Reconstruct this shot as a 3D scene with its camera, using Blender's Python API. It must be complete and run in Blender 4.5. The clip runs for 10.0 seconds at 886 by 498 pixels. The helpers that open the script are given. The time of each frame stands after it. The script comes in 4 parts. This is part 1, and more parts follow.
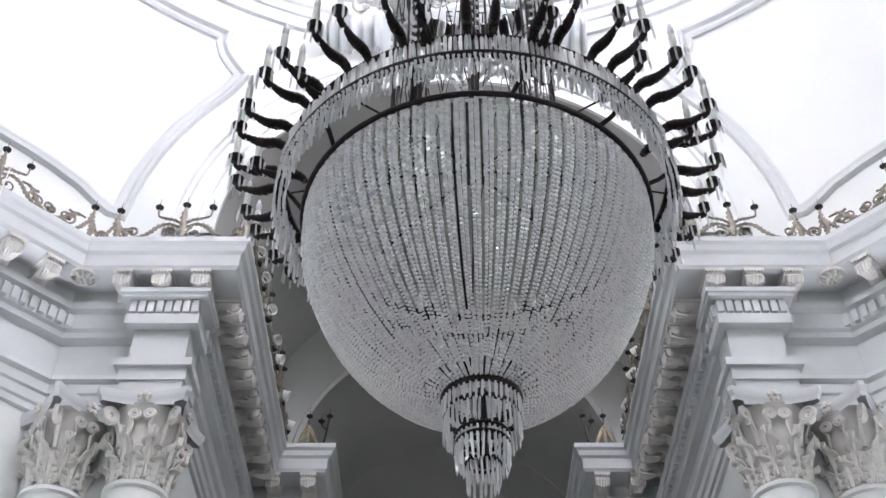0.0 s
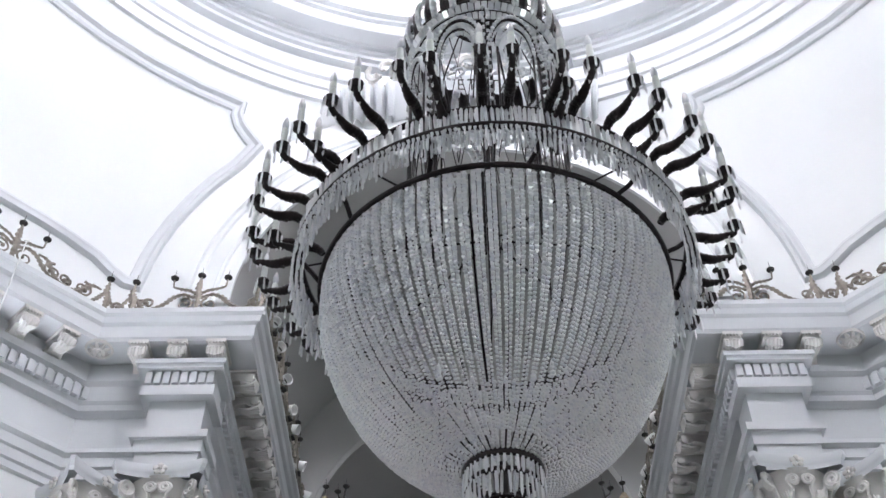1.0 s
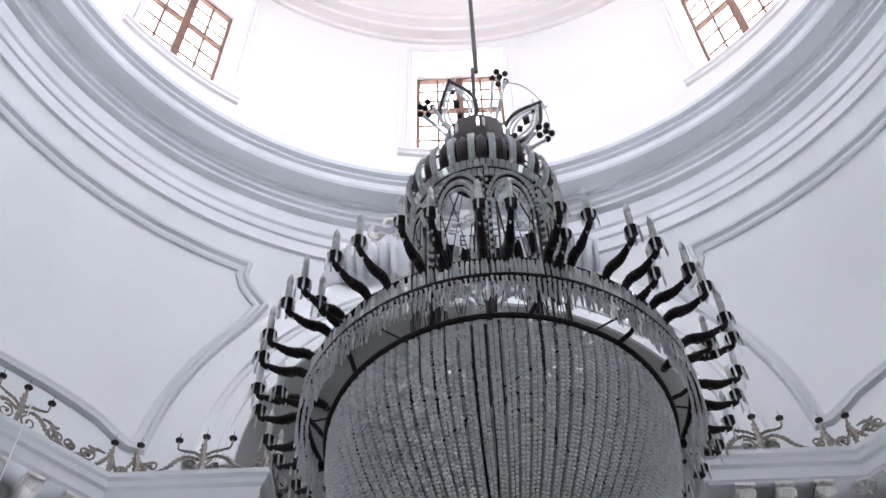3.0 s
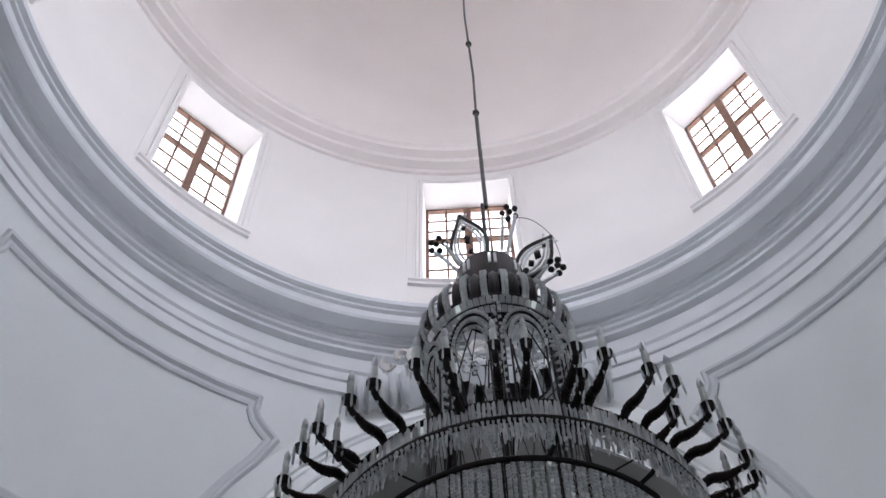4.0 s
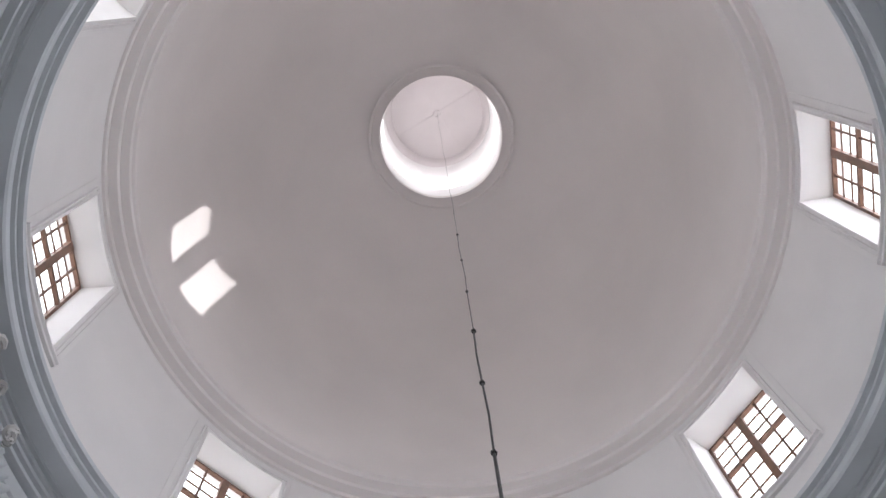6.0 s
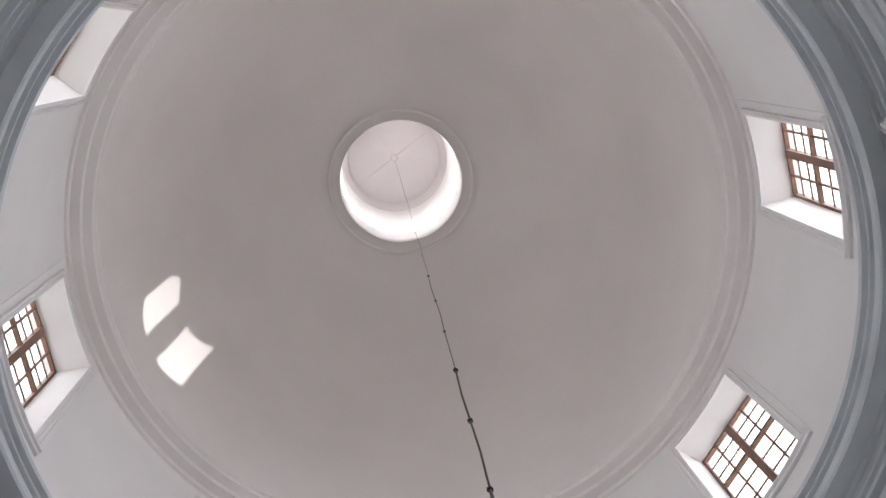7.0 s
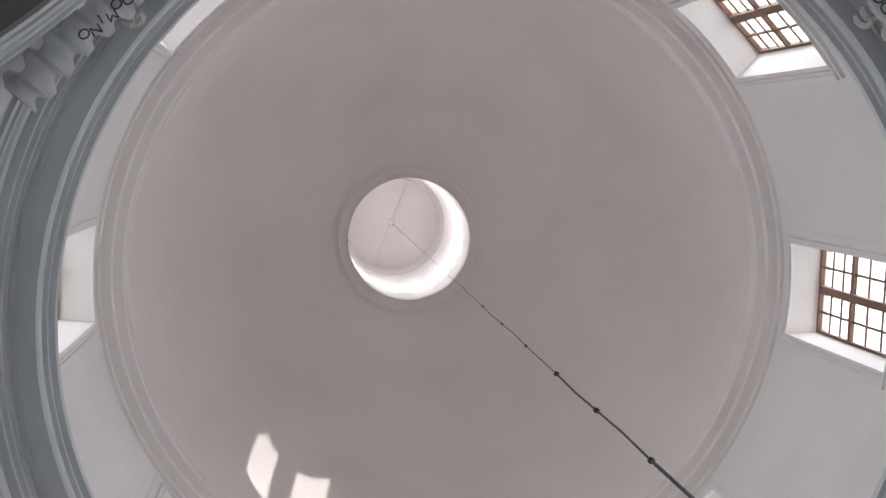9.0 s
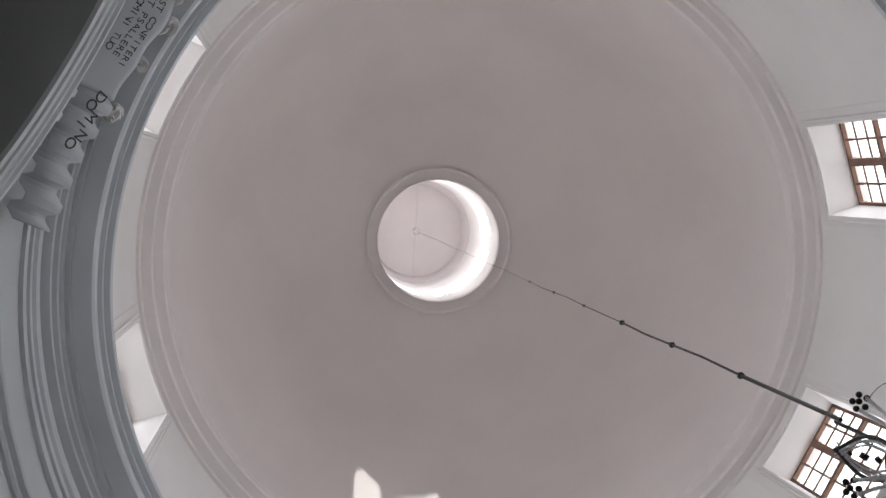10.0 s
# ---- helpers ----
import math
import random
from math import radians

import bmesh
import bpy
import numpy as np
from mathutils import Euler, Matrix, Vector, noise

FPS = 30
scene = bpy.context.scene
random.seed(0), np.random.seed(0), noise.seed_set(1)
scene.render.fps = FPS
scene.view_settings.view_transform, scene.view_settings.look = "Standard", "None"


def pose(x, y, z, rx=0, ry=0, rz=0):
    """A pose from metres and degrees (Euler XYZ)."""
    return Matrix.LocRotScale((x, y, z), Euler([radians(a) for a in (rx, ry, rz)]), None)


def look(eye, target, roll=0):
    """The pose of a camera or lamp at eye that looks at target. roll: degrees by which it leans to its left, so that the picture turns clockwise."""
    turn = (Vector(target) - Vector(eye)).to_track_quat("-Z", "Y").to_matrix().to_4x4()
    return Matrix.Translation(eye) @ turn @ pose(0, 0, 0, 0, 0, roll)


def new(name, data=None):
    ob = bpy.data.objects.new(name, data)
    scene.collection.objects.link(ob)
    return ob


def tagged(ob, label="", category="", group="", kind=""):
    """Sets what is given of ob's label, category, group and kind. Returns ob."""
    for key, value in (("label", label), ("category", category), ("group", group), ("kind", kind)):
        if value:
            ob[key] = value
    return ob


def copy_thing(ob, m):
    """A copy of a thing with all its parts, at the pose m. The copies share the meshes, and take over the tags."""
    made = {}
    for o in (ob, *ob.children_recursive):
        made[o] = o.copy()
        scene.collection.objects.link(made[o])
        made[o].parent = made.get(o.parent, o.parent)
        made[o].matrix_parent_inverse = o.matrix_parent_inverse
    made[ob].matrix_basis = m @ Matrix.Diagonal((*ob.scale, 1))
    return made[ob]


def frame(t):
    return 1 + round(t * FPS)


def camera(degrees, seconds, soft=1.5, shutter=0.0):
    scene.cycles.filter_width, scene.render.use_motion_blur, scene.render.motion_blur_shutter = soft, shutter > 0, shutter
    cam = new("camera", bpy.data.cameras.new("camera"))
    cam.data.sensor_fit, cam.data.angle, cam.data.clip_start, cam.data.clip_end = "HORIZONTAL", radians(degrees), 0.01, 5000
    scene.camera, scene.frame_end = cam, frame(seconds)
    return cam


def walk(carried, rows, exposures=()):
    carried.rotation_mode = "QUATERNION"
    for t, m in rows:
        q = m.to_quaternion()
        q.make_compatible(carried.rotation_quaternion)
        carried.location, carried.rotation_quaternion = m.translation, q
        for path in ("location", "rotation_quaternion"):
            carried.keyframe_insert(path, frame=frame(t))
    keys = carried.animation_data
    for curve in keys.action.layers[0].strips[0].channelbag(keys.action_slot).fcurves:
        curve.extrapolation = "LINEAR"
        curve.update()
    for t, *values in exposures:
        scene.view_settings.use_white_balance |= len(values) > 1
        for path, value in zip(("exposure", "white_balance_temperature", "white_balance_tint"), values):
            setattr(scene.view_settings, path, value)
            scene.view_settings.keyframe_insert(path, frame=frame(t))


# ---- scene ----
cam = camera(42.14, 10.0)
PATH = [
    (0.0, -0.1765, -3.648, 1.6, 133.505, 0.045, 0.015),
    (0.5, -0.1878, -3.6468, 1.6157, 134.788, 0.171, 0.293),
    (1.0, -0.1978, -3.6523, 1.6337, 136.74, 0.138, 1.034),
    (1.5, -0.2208, -3.6478, 1.626, 138.723, 0.345, 1.421),
    (2.0, -0.1939, -3.642, 1.6097, 140.901, 0.023, 1.214),
    (2.2, -0.1947, -3.6361, 1.5967, 142.052, 0.071, 1.336),
    (3.3, -0.1884, -3.682, 1.5795, 145.718, 0.869, 2.308),
    (3.5, -0.1977, -3.6851, 1.5862, 146.943, 0.774, 2.322),
    (4.0, -0.2082, -3.7215, 1.6253, 150.814, 0.93, 3.285),
    (4.5, -0.206, -3.7044, 1.7047, 154.164, 0.994, 3.829),
    (5.0, -0.214, -3.6755, 1.7852, 158.172, 0.993, 4.667),
    (5.5, -0.2116, -3.7645, 1.7445, 162.598, 1.001, 5.84),
    (6.0, -0.173, -3.7719, 1.7084, 167.334, 1.295, 6.86),
    (6.2, -0.165, -3.768, 1.695, 168.984, 1.362, 8.039),
    (7.5, -0.2023, -3.7812, 1.6909, 170.319, 5.469, 18.086),
    (8.0, -0.2235, -3.7806, 1.7227, 171.697, 5.387, 26.004),
    (8.5, -0.2352, -3.8046, 1.7144, 173.461, 6.22, 33.887),
    (9.0, -0.2816, -3.7913, 1.7667, 174.556, 7.045, 42.895),
    (9.3, -0.3142, -3.8275, 1.7707, 174.982, 7.659, 48.578),
    (9.5, -0.3225, -3.8275, 1.7622, 175.268, 7.361, 52.151),
    (10.0, -0.3315, -3.7904, 1.7841, 176.616, 6.878, 60.802),
]
walk(cam, [(t, pose(x, y, z, rx, ry, rz)) for t, x, y, z, rx, ry, rz in PATH],
     exposures=[(0.0, 2.34, 6550, 14), (1.0, 2.2, 6400, 14), (2.2, 1.72, 6150, 14), (3.3, 1.25, 6250, 15), (4.0, 0.74, 6250, 14), (4.5, 0.55, 6250, 14), (5.0, 0.26, 6300, 13),
                (6.0, 0.12, 6400, 12), (7.5, 0.04, 6600, 11), (10.0, -0.08, 6600, 11)])

# ---- light ----
SUN_EL, SUN_AZ = 48.0, -15.0          # the sun stands over +x, a little towards -y
world = bpy.data.worlds.new("sky")
scene.world = world
world.use_nodes = True
wn = world.node_tree
sky = wn.nodes.new("ShaderNodeTexSky")
sky.sky_type, sky.sun_disc = "NISHITA", False
sky.sun_elevation, sky.sun_rotation = radians(SUN_EL), radians(90 - SUN_AZ)
wn.nodes["Background"].inputs[1].default_value = 0.15
wn.links.new(sky.outputs[0], wn.nodes["Background"].inputs[0])
sun_data = bpy.data.lights.new("sun", "SUN")
sun_data.energy, sun_data.angle, sun_data.color = 5.0, radians(0.5), (1.0, 0.99, 0.97)
sun = new("sun", sun_data)
sd = Vector((math.cos(radians(SUN_AZ)) * math.cos(radians(SUN_EL)), math.sin(radians(SUN_AZ)) * math.cos(radians(SUN_EL)), math.sin(radians(SUN_EL))))
sun.matrix_world = look(sd * 80, (0, 0, 0))


def light_panel(name, eye, target, w, h, watts, color=(0.87, 0.91, 1.0), spread=180):
    """A rectangular lamp, for window daylight or as an added fill."""
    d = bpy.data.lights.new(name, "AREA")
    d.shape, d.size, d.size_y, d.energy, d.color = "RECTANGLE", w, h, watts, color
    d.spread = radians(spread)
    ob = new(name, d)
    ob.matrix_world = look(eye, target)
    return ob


# ---- materials ----
def material(name, color, rough=0.6, metal=0.0, vary=0.08, scale=2.0, fine=40.0, bump=0.1, second=None, spec=0.5):
    m = bpy.data.materials.new(name)
    m.use_nodes = True
    nt = m.node_tree
    b = nt.nodes["Principled BSDF"]
    tc = nt.nodes.new("ShaderNodeTexCoord")
    big = nt.nodes.new("ShaderNodeTexNoise")
    big.inputs["Scale"].default_value, big.inputs["Detail"].default_value = scale, 5
    small = nt.nodes.new("ShaderNodeTexNoise")
    small.inputs["Scale"].default_value, small.inputs["Detail"].default_value = fine, 3
    for n in (big, small):
        nt.links.new(tc.outputs["Object"], n.inputs["Vector"])
    ramp = nt.nodes.new("ShaderNodeValToRGB")
    lo = second or tuple(c * (1 - 2 * vary) for c in color)
    ramp.color_ramp.elements[0].position, ramp.color_ramp.elements[1].position = 0.3, 0.62
    ramp.color_ramp.elements[0].color, ramp.color_ramp.elements[1].color = (*lo, 1), (*color, 1)
    nt.links.new(big.outputs["Fac"], ramp.inputs["Fac"])
    mix = nt.nodes.new("ShaderNodeMix")
    mix.data_type, mix.blend_type = "RGBA", "MULTIPLY"
    mix.inputs["Factor"].default_value = vary * 1.5
    nt.links.new(ramp.outputs["Color"], mix.inputs[6])
    nt.links.new(small.outputs["Color"], mix.inputs[7])
    nt.links.new(mix.outputs[2], b.inputs["Base Color"])
    bp = nt.nodes.new("ShaderNodeBump")
    bp.inputs["Strength"].default_value, bp.inputs["Distance"].default_value = bump, 0.01
    nt.links.new(small.outputs["Fac"], bp.inputs["Height"])
    nt.links.new(bp.outputs["Normal"], b.inputs["Normal"])
    rr = nt.nodes.new("ShaderNodeMapRange")
    rr.inputs[3].default_value, rr.inputs[4].default_value = max(0.0, rough - 0.08), min(1.0, rough + 0.08)
    nt.links.new(big.outputs["Fac"], rr.inputs[0])
    nt.links.new(rr.outputs[0], b.inputs["Roughness"])
    b.inputs["Metallic"].default_value = metal
    b.inputs["Specular IOR Level"].default_value = spec
    return m


PLASTER = material("wall plaster", (0.775, 0.785, 0.785), 0.75, vary=0.03, scale=0.5, fine=25, bump=0.12)
DOME_PAINT = material("dome plaster", (0.80, 0.74, 0.715), 0.8, vary=0.045, scale=0.35, fine=18, bump=0.15)
DRUM_PAINT = material("drum plaster", (0.81, 0.775, 0.76), 0.8, vary=0.03, scale=0.5, fine=20, bump=0.12)
# lantern wall whitened, pinkish cap darkened: their colours carry part of the light
LANTERN_WALL = material("whitened lantern wall", (0.86, 0.84, 0.84), 0.75, vary=0.03, scale=0.8, fine=25, bump=0.1)
LANTERN_CAP = material("darkened lantern cap plaster", (0.66, 0.61, 0.615), 0.8, vary=0.04, scale=0.8, fine=25, bump=0.1)
STUCCO = material("stucco moulding", (0.635, 0.645, 0.66), 0.6, vary=0.04, scale=1.2, fine=40, bump=0.1)
STONE = material("carved stucco", (0.72, 0.69, 0.66), 0.65, vary=0.08, scale=5, fine=60, bump=0.2)
# greyer than the walls: the dimness of the unlit arms is in this colour
VAULT = material("dim vault plaster", (0.46, 0.45, 0.44), 0.85, vary=0.05, scale=0.7, fine=20, bump=0.1)
WOOD = material("window oak", (0.24, 0.12, 0.075), 0.5, vary=0.2, scale=8, fine=90, bump=0.2)
IRON = material("wrought iron", (0.36, 0.32, 0.27), 0.5, metal=0.5, vary=0.2, scale=12, fine=80, bump=0.2)
GOLD = material("dull gilding", (0.50, 0.42, 0.29), 0.5, metal=0.4, vary=0.2, scale=12, fine=80, bump=0.2)
DARK = material("dark iron", (0.05, 0.045, 0.04), 0.45, metal=0.5, vary=0.2, scale=12, fine=80, bump=0.2)
BRONZE = material("dark bronze", (0.035, 0.022, 0.024), 0.42, metal=0.45, vary=0.25, scale=20, fine=150, bump=0.2)
CANDLE = material("white candle sleeve", (0.82, 0.82, 0.80), 0.4, vary=0.03, scale=10, fine=50, bump=0.05)
INK = material("dark lettering", (0.06, 0.055, 0.05), 0.6, vary=0.1)
# paleness chosen to throw light up to the dome and chandelier
FLOOR = material("pale stone floor", (0.58, 0.55, 0.52), 0.4, vary=0.15, scale=1.5, fine=20)


def crystal_material():
    m = bpy.data.materials.new("cut crystal")
    m.use_nodes = True
    nt = m.node_tree
    b = nt.nodes["Principled BSDF"]
    geo = nt.nodes.new("ShaderNodeNewGeometry")
    info = nt.nodes.new("ShaderNodeObjectInfo")
    add = nt.nodes.new("ShaderNodeMath")
    add.operation = "ADD"
    fr = nt.nodes.new("ShaderNodeMath")
    fr.operation = "FRACT"
    nt.links.new(geo.outputs["Random Per Island"], add.inputs[0])
    nt.links.new(info.outputs["Random"], add.inputs[1])
    nt.links.new(add.outputs[0], fr.inputs[0])
    ramp = nt.nodes.new("ShaderNodeValToRGB")
    ramp.color_ramp.elements[0].color, ramp.color_ramp.elements[1].color = (0.86, 0.86, 0.92, 1), (1.0, 0.99, 1.0, 1)
    ramp.color_ramp.elements[1].position = 0.7
    mid = ramp.color_ramp.elements.new(0.35)
    mid.color = (0.97, 0.965, 0.99, 1)
    nt.links.new(fr.outputs[0], ramp.inputs[0])
    # light passes through the cut glass, and its facets mirror the windows
    nt.nodes.remove(b)
    body, through_glass, gloss = nt.nodes.new("ShaderNodeBsdfDiffuse"), nt.nodes.new("ShaderNodeBsdfTranslucent"), nt.nodes.new("ShaderNodeBsdfGlossy")
    gloss.inputs["Roughness"].default_value = 0.04
    gloss.inputs["Color"].default_value = (1.0, 1.0, 1.0, 1)
    inner, outer = nt.nodes.new("ShaderNodeMixShader"), nt.nodes.new("ShaderNodeMixShader")
    inner.inputs[0].default_value, outer.inputs[0].default_value = 0.5, 0.3
    for n in (body, through_glass):
        nt.links.new(ramp.outputs[0], n.inputs["Color"])
    nt.links.new(body.outputs[0], inner.inputs[1])
    nt.links.new(through_glass.outputs[0], inner.inputs[2])
    nt.links.new(inner.outputs[0], outer.inputs[1])
    nt.links.new(gloss.outputs[0], outer.inputs[2])
    nt.links.new(outer.outputs[0], nt.nodes["Material Output"].inputs[0])
    return m


CRYSTAL = crystal_material()


def glass_material():
    m = bpy.data.materials.new("window glass")
    m.use_nodes = True
    nt = m.node_tree
    nt.nodes.remove(nt.nodes["Principled BSDF"])
    t, g, mx = nt.nodes.new("ShaderNodeBsdfTransparent"), nt.nodes.new("ShaderNodeBsdfGlossy"), nt.nodes.new("ShaderNodeMixShader")
    t.inputs[0].default_value = (0.93, 0.95, 0.95, 1)
    g.inputs["Roughness"].default_value = 0.03
    mx.inputs[0].default_value = 0.06
    nt.links.new(t.outputs[0], mx.inputs[1])
    nt.links.new(g.outputs[0], mx.inputs[2])
    nt.links.new(mx.outputs[0], nt.nodes["Material Output"].inputs[0])
    return m


GLASS = glass_material()


# ---- mesh helpers ----
def part(name, bm, mat, parent=None, label="", smooth=40):
    """One mesh object of a bmesh, under its thing."""
    me = bpy.data.meshes.new(name)
    bmesh.ops.recalc_face_normals(bm, faces=bm.faces)
    bm.to_mesh(me)
    bm.free()
    me.materials.append(mat)
    if smooth:
        me.shade_smooth()
        me.set_sharp_from_angle(angle=radians(smooth))
    ob = new(name, me)
    if parent:
        ob.parent = parent
    if label:
        ob["label"] = label
    return ob


def thing(name, m=None, label="", category="", group="", kind=""):
    ob = new(name)
    ob.empty_display_size = 0.2
    if m is not None:
        ob.matrix_basis = m
    return tagged(ob, label, category, group, kind)


def share(name, me, parent, m, label=""):
    """A further object on a mesh that exists."""
    ob = new(name, me)
    ob.parent = parent
    ob.matrix_basis = m
    if label:
        ob["label"] = label
    return ob


def box(bm, x0, x1, y0, y1, z0, z1, m=None):
    vs = [bm.verts.new((x, y, z)) for z in (z0, z1) for x, y in ((x0, y0), (x1, y0), (x1, y1), (x0, y1))]
    for f in ((3, 2, 1, 0), (4, 5, 6, 7), (0, 1, 5, 4), (1, 2, 6, 5), (2, 3, 7, 6), (3, 0, 4, 7)):
        bm.faces.new([vs[i] for i in f])
    if m is not None:
        bmesh.ops.transform(bm, matrix=m, verts=vs)
    return vs


def skin(bm, rows, close_u=False, close_v=False):
    """Quads between rows of points."""
    vr = [[bm.verts.new(p) for p in r] for r in rows]
    n, k = len(vr), len(vr[0])
    for i in range(n if close_u else n - 1):
        for j in range(k if close_v else k - 1):
            bm.faces.new((vr[i][j], vr[(i + 1) % n][j], vr[(i + 1) % n][(j + 1) % k], vr[i][(j + 1) % k]))
    return vr


def turned(bm, profile, segs=64, a0=0.0, a1=360.0, m=None):
    """A profile of (r, z) turned round the z axis; degrees."""
    full = abs(a1 - a0) >= 359.9
    n = segs if full else segs + 1
    rows = []
    for i in range(n):
        a = radians(a0 + (a1 - a0) * i / segs)
        rows.append([(r * math.cos(a), r * math.sin(a), z) for r, z in profile])
    if m is not None:
        rows = [[m @ Vector(p) for p in r] for r in rows]
    return skin(bm, rows, close_u=full)


def run(bm, path, profile, left=True):
    """A moulding along a level path of (x, y); the profile's (d, z) steps out to the path's left, corners mitred."""
    pts = [Vector(p) for p in path]
    rows = []
    for i, p in enumerate(pts):
        d0 = (p - pts[i - 1]).normalized() if i else None
        d1 = (pts[i + 1] - p).normalized() if i + 1 < len(pts) else None
        n0 = Vector((-d0.y, d0.x)) if d0 else None
        n1 = Vector((-d1.y, d1.x)) if d1 else None
        if n0 and n1:
            nn = (n0 + n1).normalized()
            nn = nn / max(0.3, nn.dot(n0))
        else:
            nn = n0 or n1
        if not left:
            nn = -nn
        rows.append([(p.x + nn.x * d, p.y + nn.y * d, z) for d, z in profile])
    return skin(bm, rows)


def tube(bm, pts, radii, segs=6, m=None, cap=True):
    """A round bar along points."""
    pts = [Vector(p) for p in pts]
    if m is not None:
        pts = [m @ p for p in pts]
    if not isinstance(radii, (list, tuple)):
        radii = [radii] * len(pts)
    rows = []
    ref = None
    for i, p in enumerate(pts):
        d = (pts[min(i + 1, len(pts) - 1)] - pts[max(i - 1, 0)]).normalized()
        if ref is None:
            ref = d.orthogonal().normalized()
        ref = (ref - d * ref.dot(d)).normalized()
        o = d.cross(ref)
        rows.append([p + (ref * math.cos(k * 2 * math.pi / segs) + o * math.sin(k * 2 * math.pi / segs)) * radii[i] for k in range(segs)])
    vr = skin(bm, rows, close_v=True)
    if cap:
        bm.faces.new(vr[0][::-1])
        bm.faces.new(vr[-1])
    return vr


def polar(r, deg, z=0.0):
    return Vector((r * math.cos(radians(deg)), r * math.sin(radians(deg)), z))


def turn(deg):
    return Matrix.Rotation(radians(deg), 4, "Z")


def bezier(pts, n):
    """A smooth line through points."""
    out = []
    P = [Vector(p) for p in pts]
    for i in range(len(P) - 1):
        p0, p1, p2, p3 = P[max(i - 1, 0)], P[i], P[i + 1], P[min(i + 2, len(P) - 1)]
        for j in range(n):
            t = j / n
            out.append(0.5 * (2 * p1 + (p2 - p0) * t + (2 * p0 - 5 * p1 + 4 * p2 - p3) * t * t + (3 * p1 - p0 - 3 * p2 + p3) * t ** 3))
    out.append(P[-1])
    return out



# ---- the large structure ----
# ground floor, kept plain; it is out of view and serves as a reflector
bm = bmesh.new()
box(bm, -16, 16, -16, 16, -0.3, 0.0)
tagged(part("floor", bm, FLOOR, smooth=0), "unseen stone floor of the church crossing, made pale to bounce light", "floor", kind="structure")

# drum: a thick round wall with eight window openings
DR, DR_OUT = 6.5, 7.2
WZ0, WZ1 = 18.66, 22.52
WA = 0.134           # half the opening, as an angle at the inner face
bm = bmesh.new()
for k in range(8):
    mid = radians(90 + 45 * k)
    edges = [mid - WA + 2 * WA * i / 6 for i in range(7)]
    nxt = mid + radians(45) - WA
    edges += [edges[-1] + (nxt - edges[-1]) * i / 8 for i in range(1, 9)]
    for i in range(14):
        a, b = edges[i], edges[i + 1]
        for z0, z1 in ((16.9, WZ0), (WZ0, WZ1), (WZ1, 23.4)):
            if i < 6 and z0 == WZ0:
                continue
            bm.faces.new([bm.verts.new((DR * math.cos(t), DR * math.sin(t), z)) for t, z in ((a, z0), (b, z0), (b, z1), (a, z1))])
            bm.faces.new([bm.verts.new((DR_OUT * math.cos(t), DR_OUT * math.sin(t), z)) for t, z in ((a, z0), (b, z0), (b, z1), (a, z1))])
    # reveals, splayed a little outwards
    m = turn(90 + 45 * k)
    h0, h1 = DR * math.sin(WA), 0.83
    x0, x1 = DR * math.cos(WA), DR_OUT + 0.02
    ring0 = [(DR * math.cos(-WA + 2 * WA * i / 6), DR * math.sin(-WA + 2 * WA * i / 6)) for i in range(7)]
    top = [[m @ Vector((x, y, WZ1)) for x, y in ring0], [m @ Vector((x1, -h1 + 2 * h1 * i / 6, WZ1)) for i in range(7)]]
    low = [[m @ Vector((x, y, WZ0)) for x, y in ring0], [m @ Vector((x1, -h1 + 2 * h1 * i / 6, WZ0)) for i in range(7)]]
    skin(bm, top)
    skin(bm, low)
    for s in (-1, 1):
        skin(bm, [[m @ Vector((x0, s * h0, WZ0)), m @ Vector((x0, s * h0, WZ1))], [m @ Vector((x1, s * h1, WZ0)), m @ Vector((x1, s * h1, WZ1))]])
bmesh.ops.remove_doubles(bm, verts=bm.verts, dist=0.0005)
tagged(part("wall_drum", bm, DRUM_PAINT, smooth=30), "white plastered round drum wall pierced by eight windows", "wall", kind="structure")

# ring cornice under the drum
bm = bmesh.new()
turned(bm, [(6.5, 17.22), (6.0, 17.20), (5.96, 17.12), (5.98, 17.05), (6.06, 17.03), (6.07, 16.99), (6.13, 16.97), (6.14, 16.84), (6.17, 16.80),
            (6.42, 16.80), (6.44, 16.77), (6.50, 16.76), (6.51, 16.70), (6.55, 16.68), (6.56, 16.62), (6.62, 16.60), (6.63, 16.54), (6.74, 16.50), (6.75, 16.20),
            (6.70, 16.18), (6.70, 16.12), (6.74, 16.08), (6.745, 15.92), (6.71, 15.90), (6.715, 15.86), (6.75, 15.84), (6.76, 15.62), (6.72, 15.60), (6.72, 15.55), (6.84, 15.53), (7.4, 15.53)], 160)
tagged(part("cornice_ring", bm, STUCCO, smooth=25), "pale stucco ring cornice with stepped mouldings under the drum", "cornice", kind="structure")

# moulding between drum and dome, then the dome itself
bm = bmesh.new()
turned(bm, [(6.55, 22.96), (6.44, 22.98), (6.42, 23.08), (6.24, 23.10), (6.21, 23.18), (6.04, 23.20), (6.01, 23.26), (5.95, 23.29), (5.945, 23.52), (6.1, 23.6)], 128)
tagged(part("trim_dome", bm, DOME_PAINT, smooth=25), "plain plaster moulding at the foot of the dome", "moulding", kind="structure")
DZ, DB, DA, OC = 23.2, 8.75, 5.98, 1.6
bm = bmesh.new()
prof = []
for i in range(33):
    r = DA * math.cos(radians(90 * i / 32)) if i < 32 else 0
    z = DZ + DB * math.sin(radians(90 * i / 32))
    if r < OC:
        break
    if i > 1:
        prof.append((r, z))
prof.insert(0, (DA * math.cos(math.asin(0.3 / DB)), DZ + 0.3))
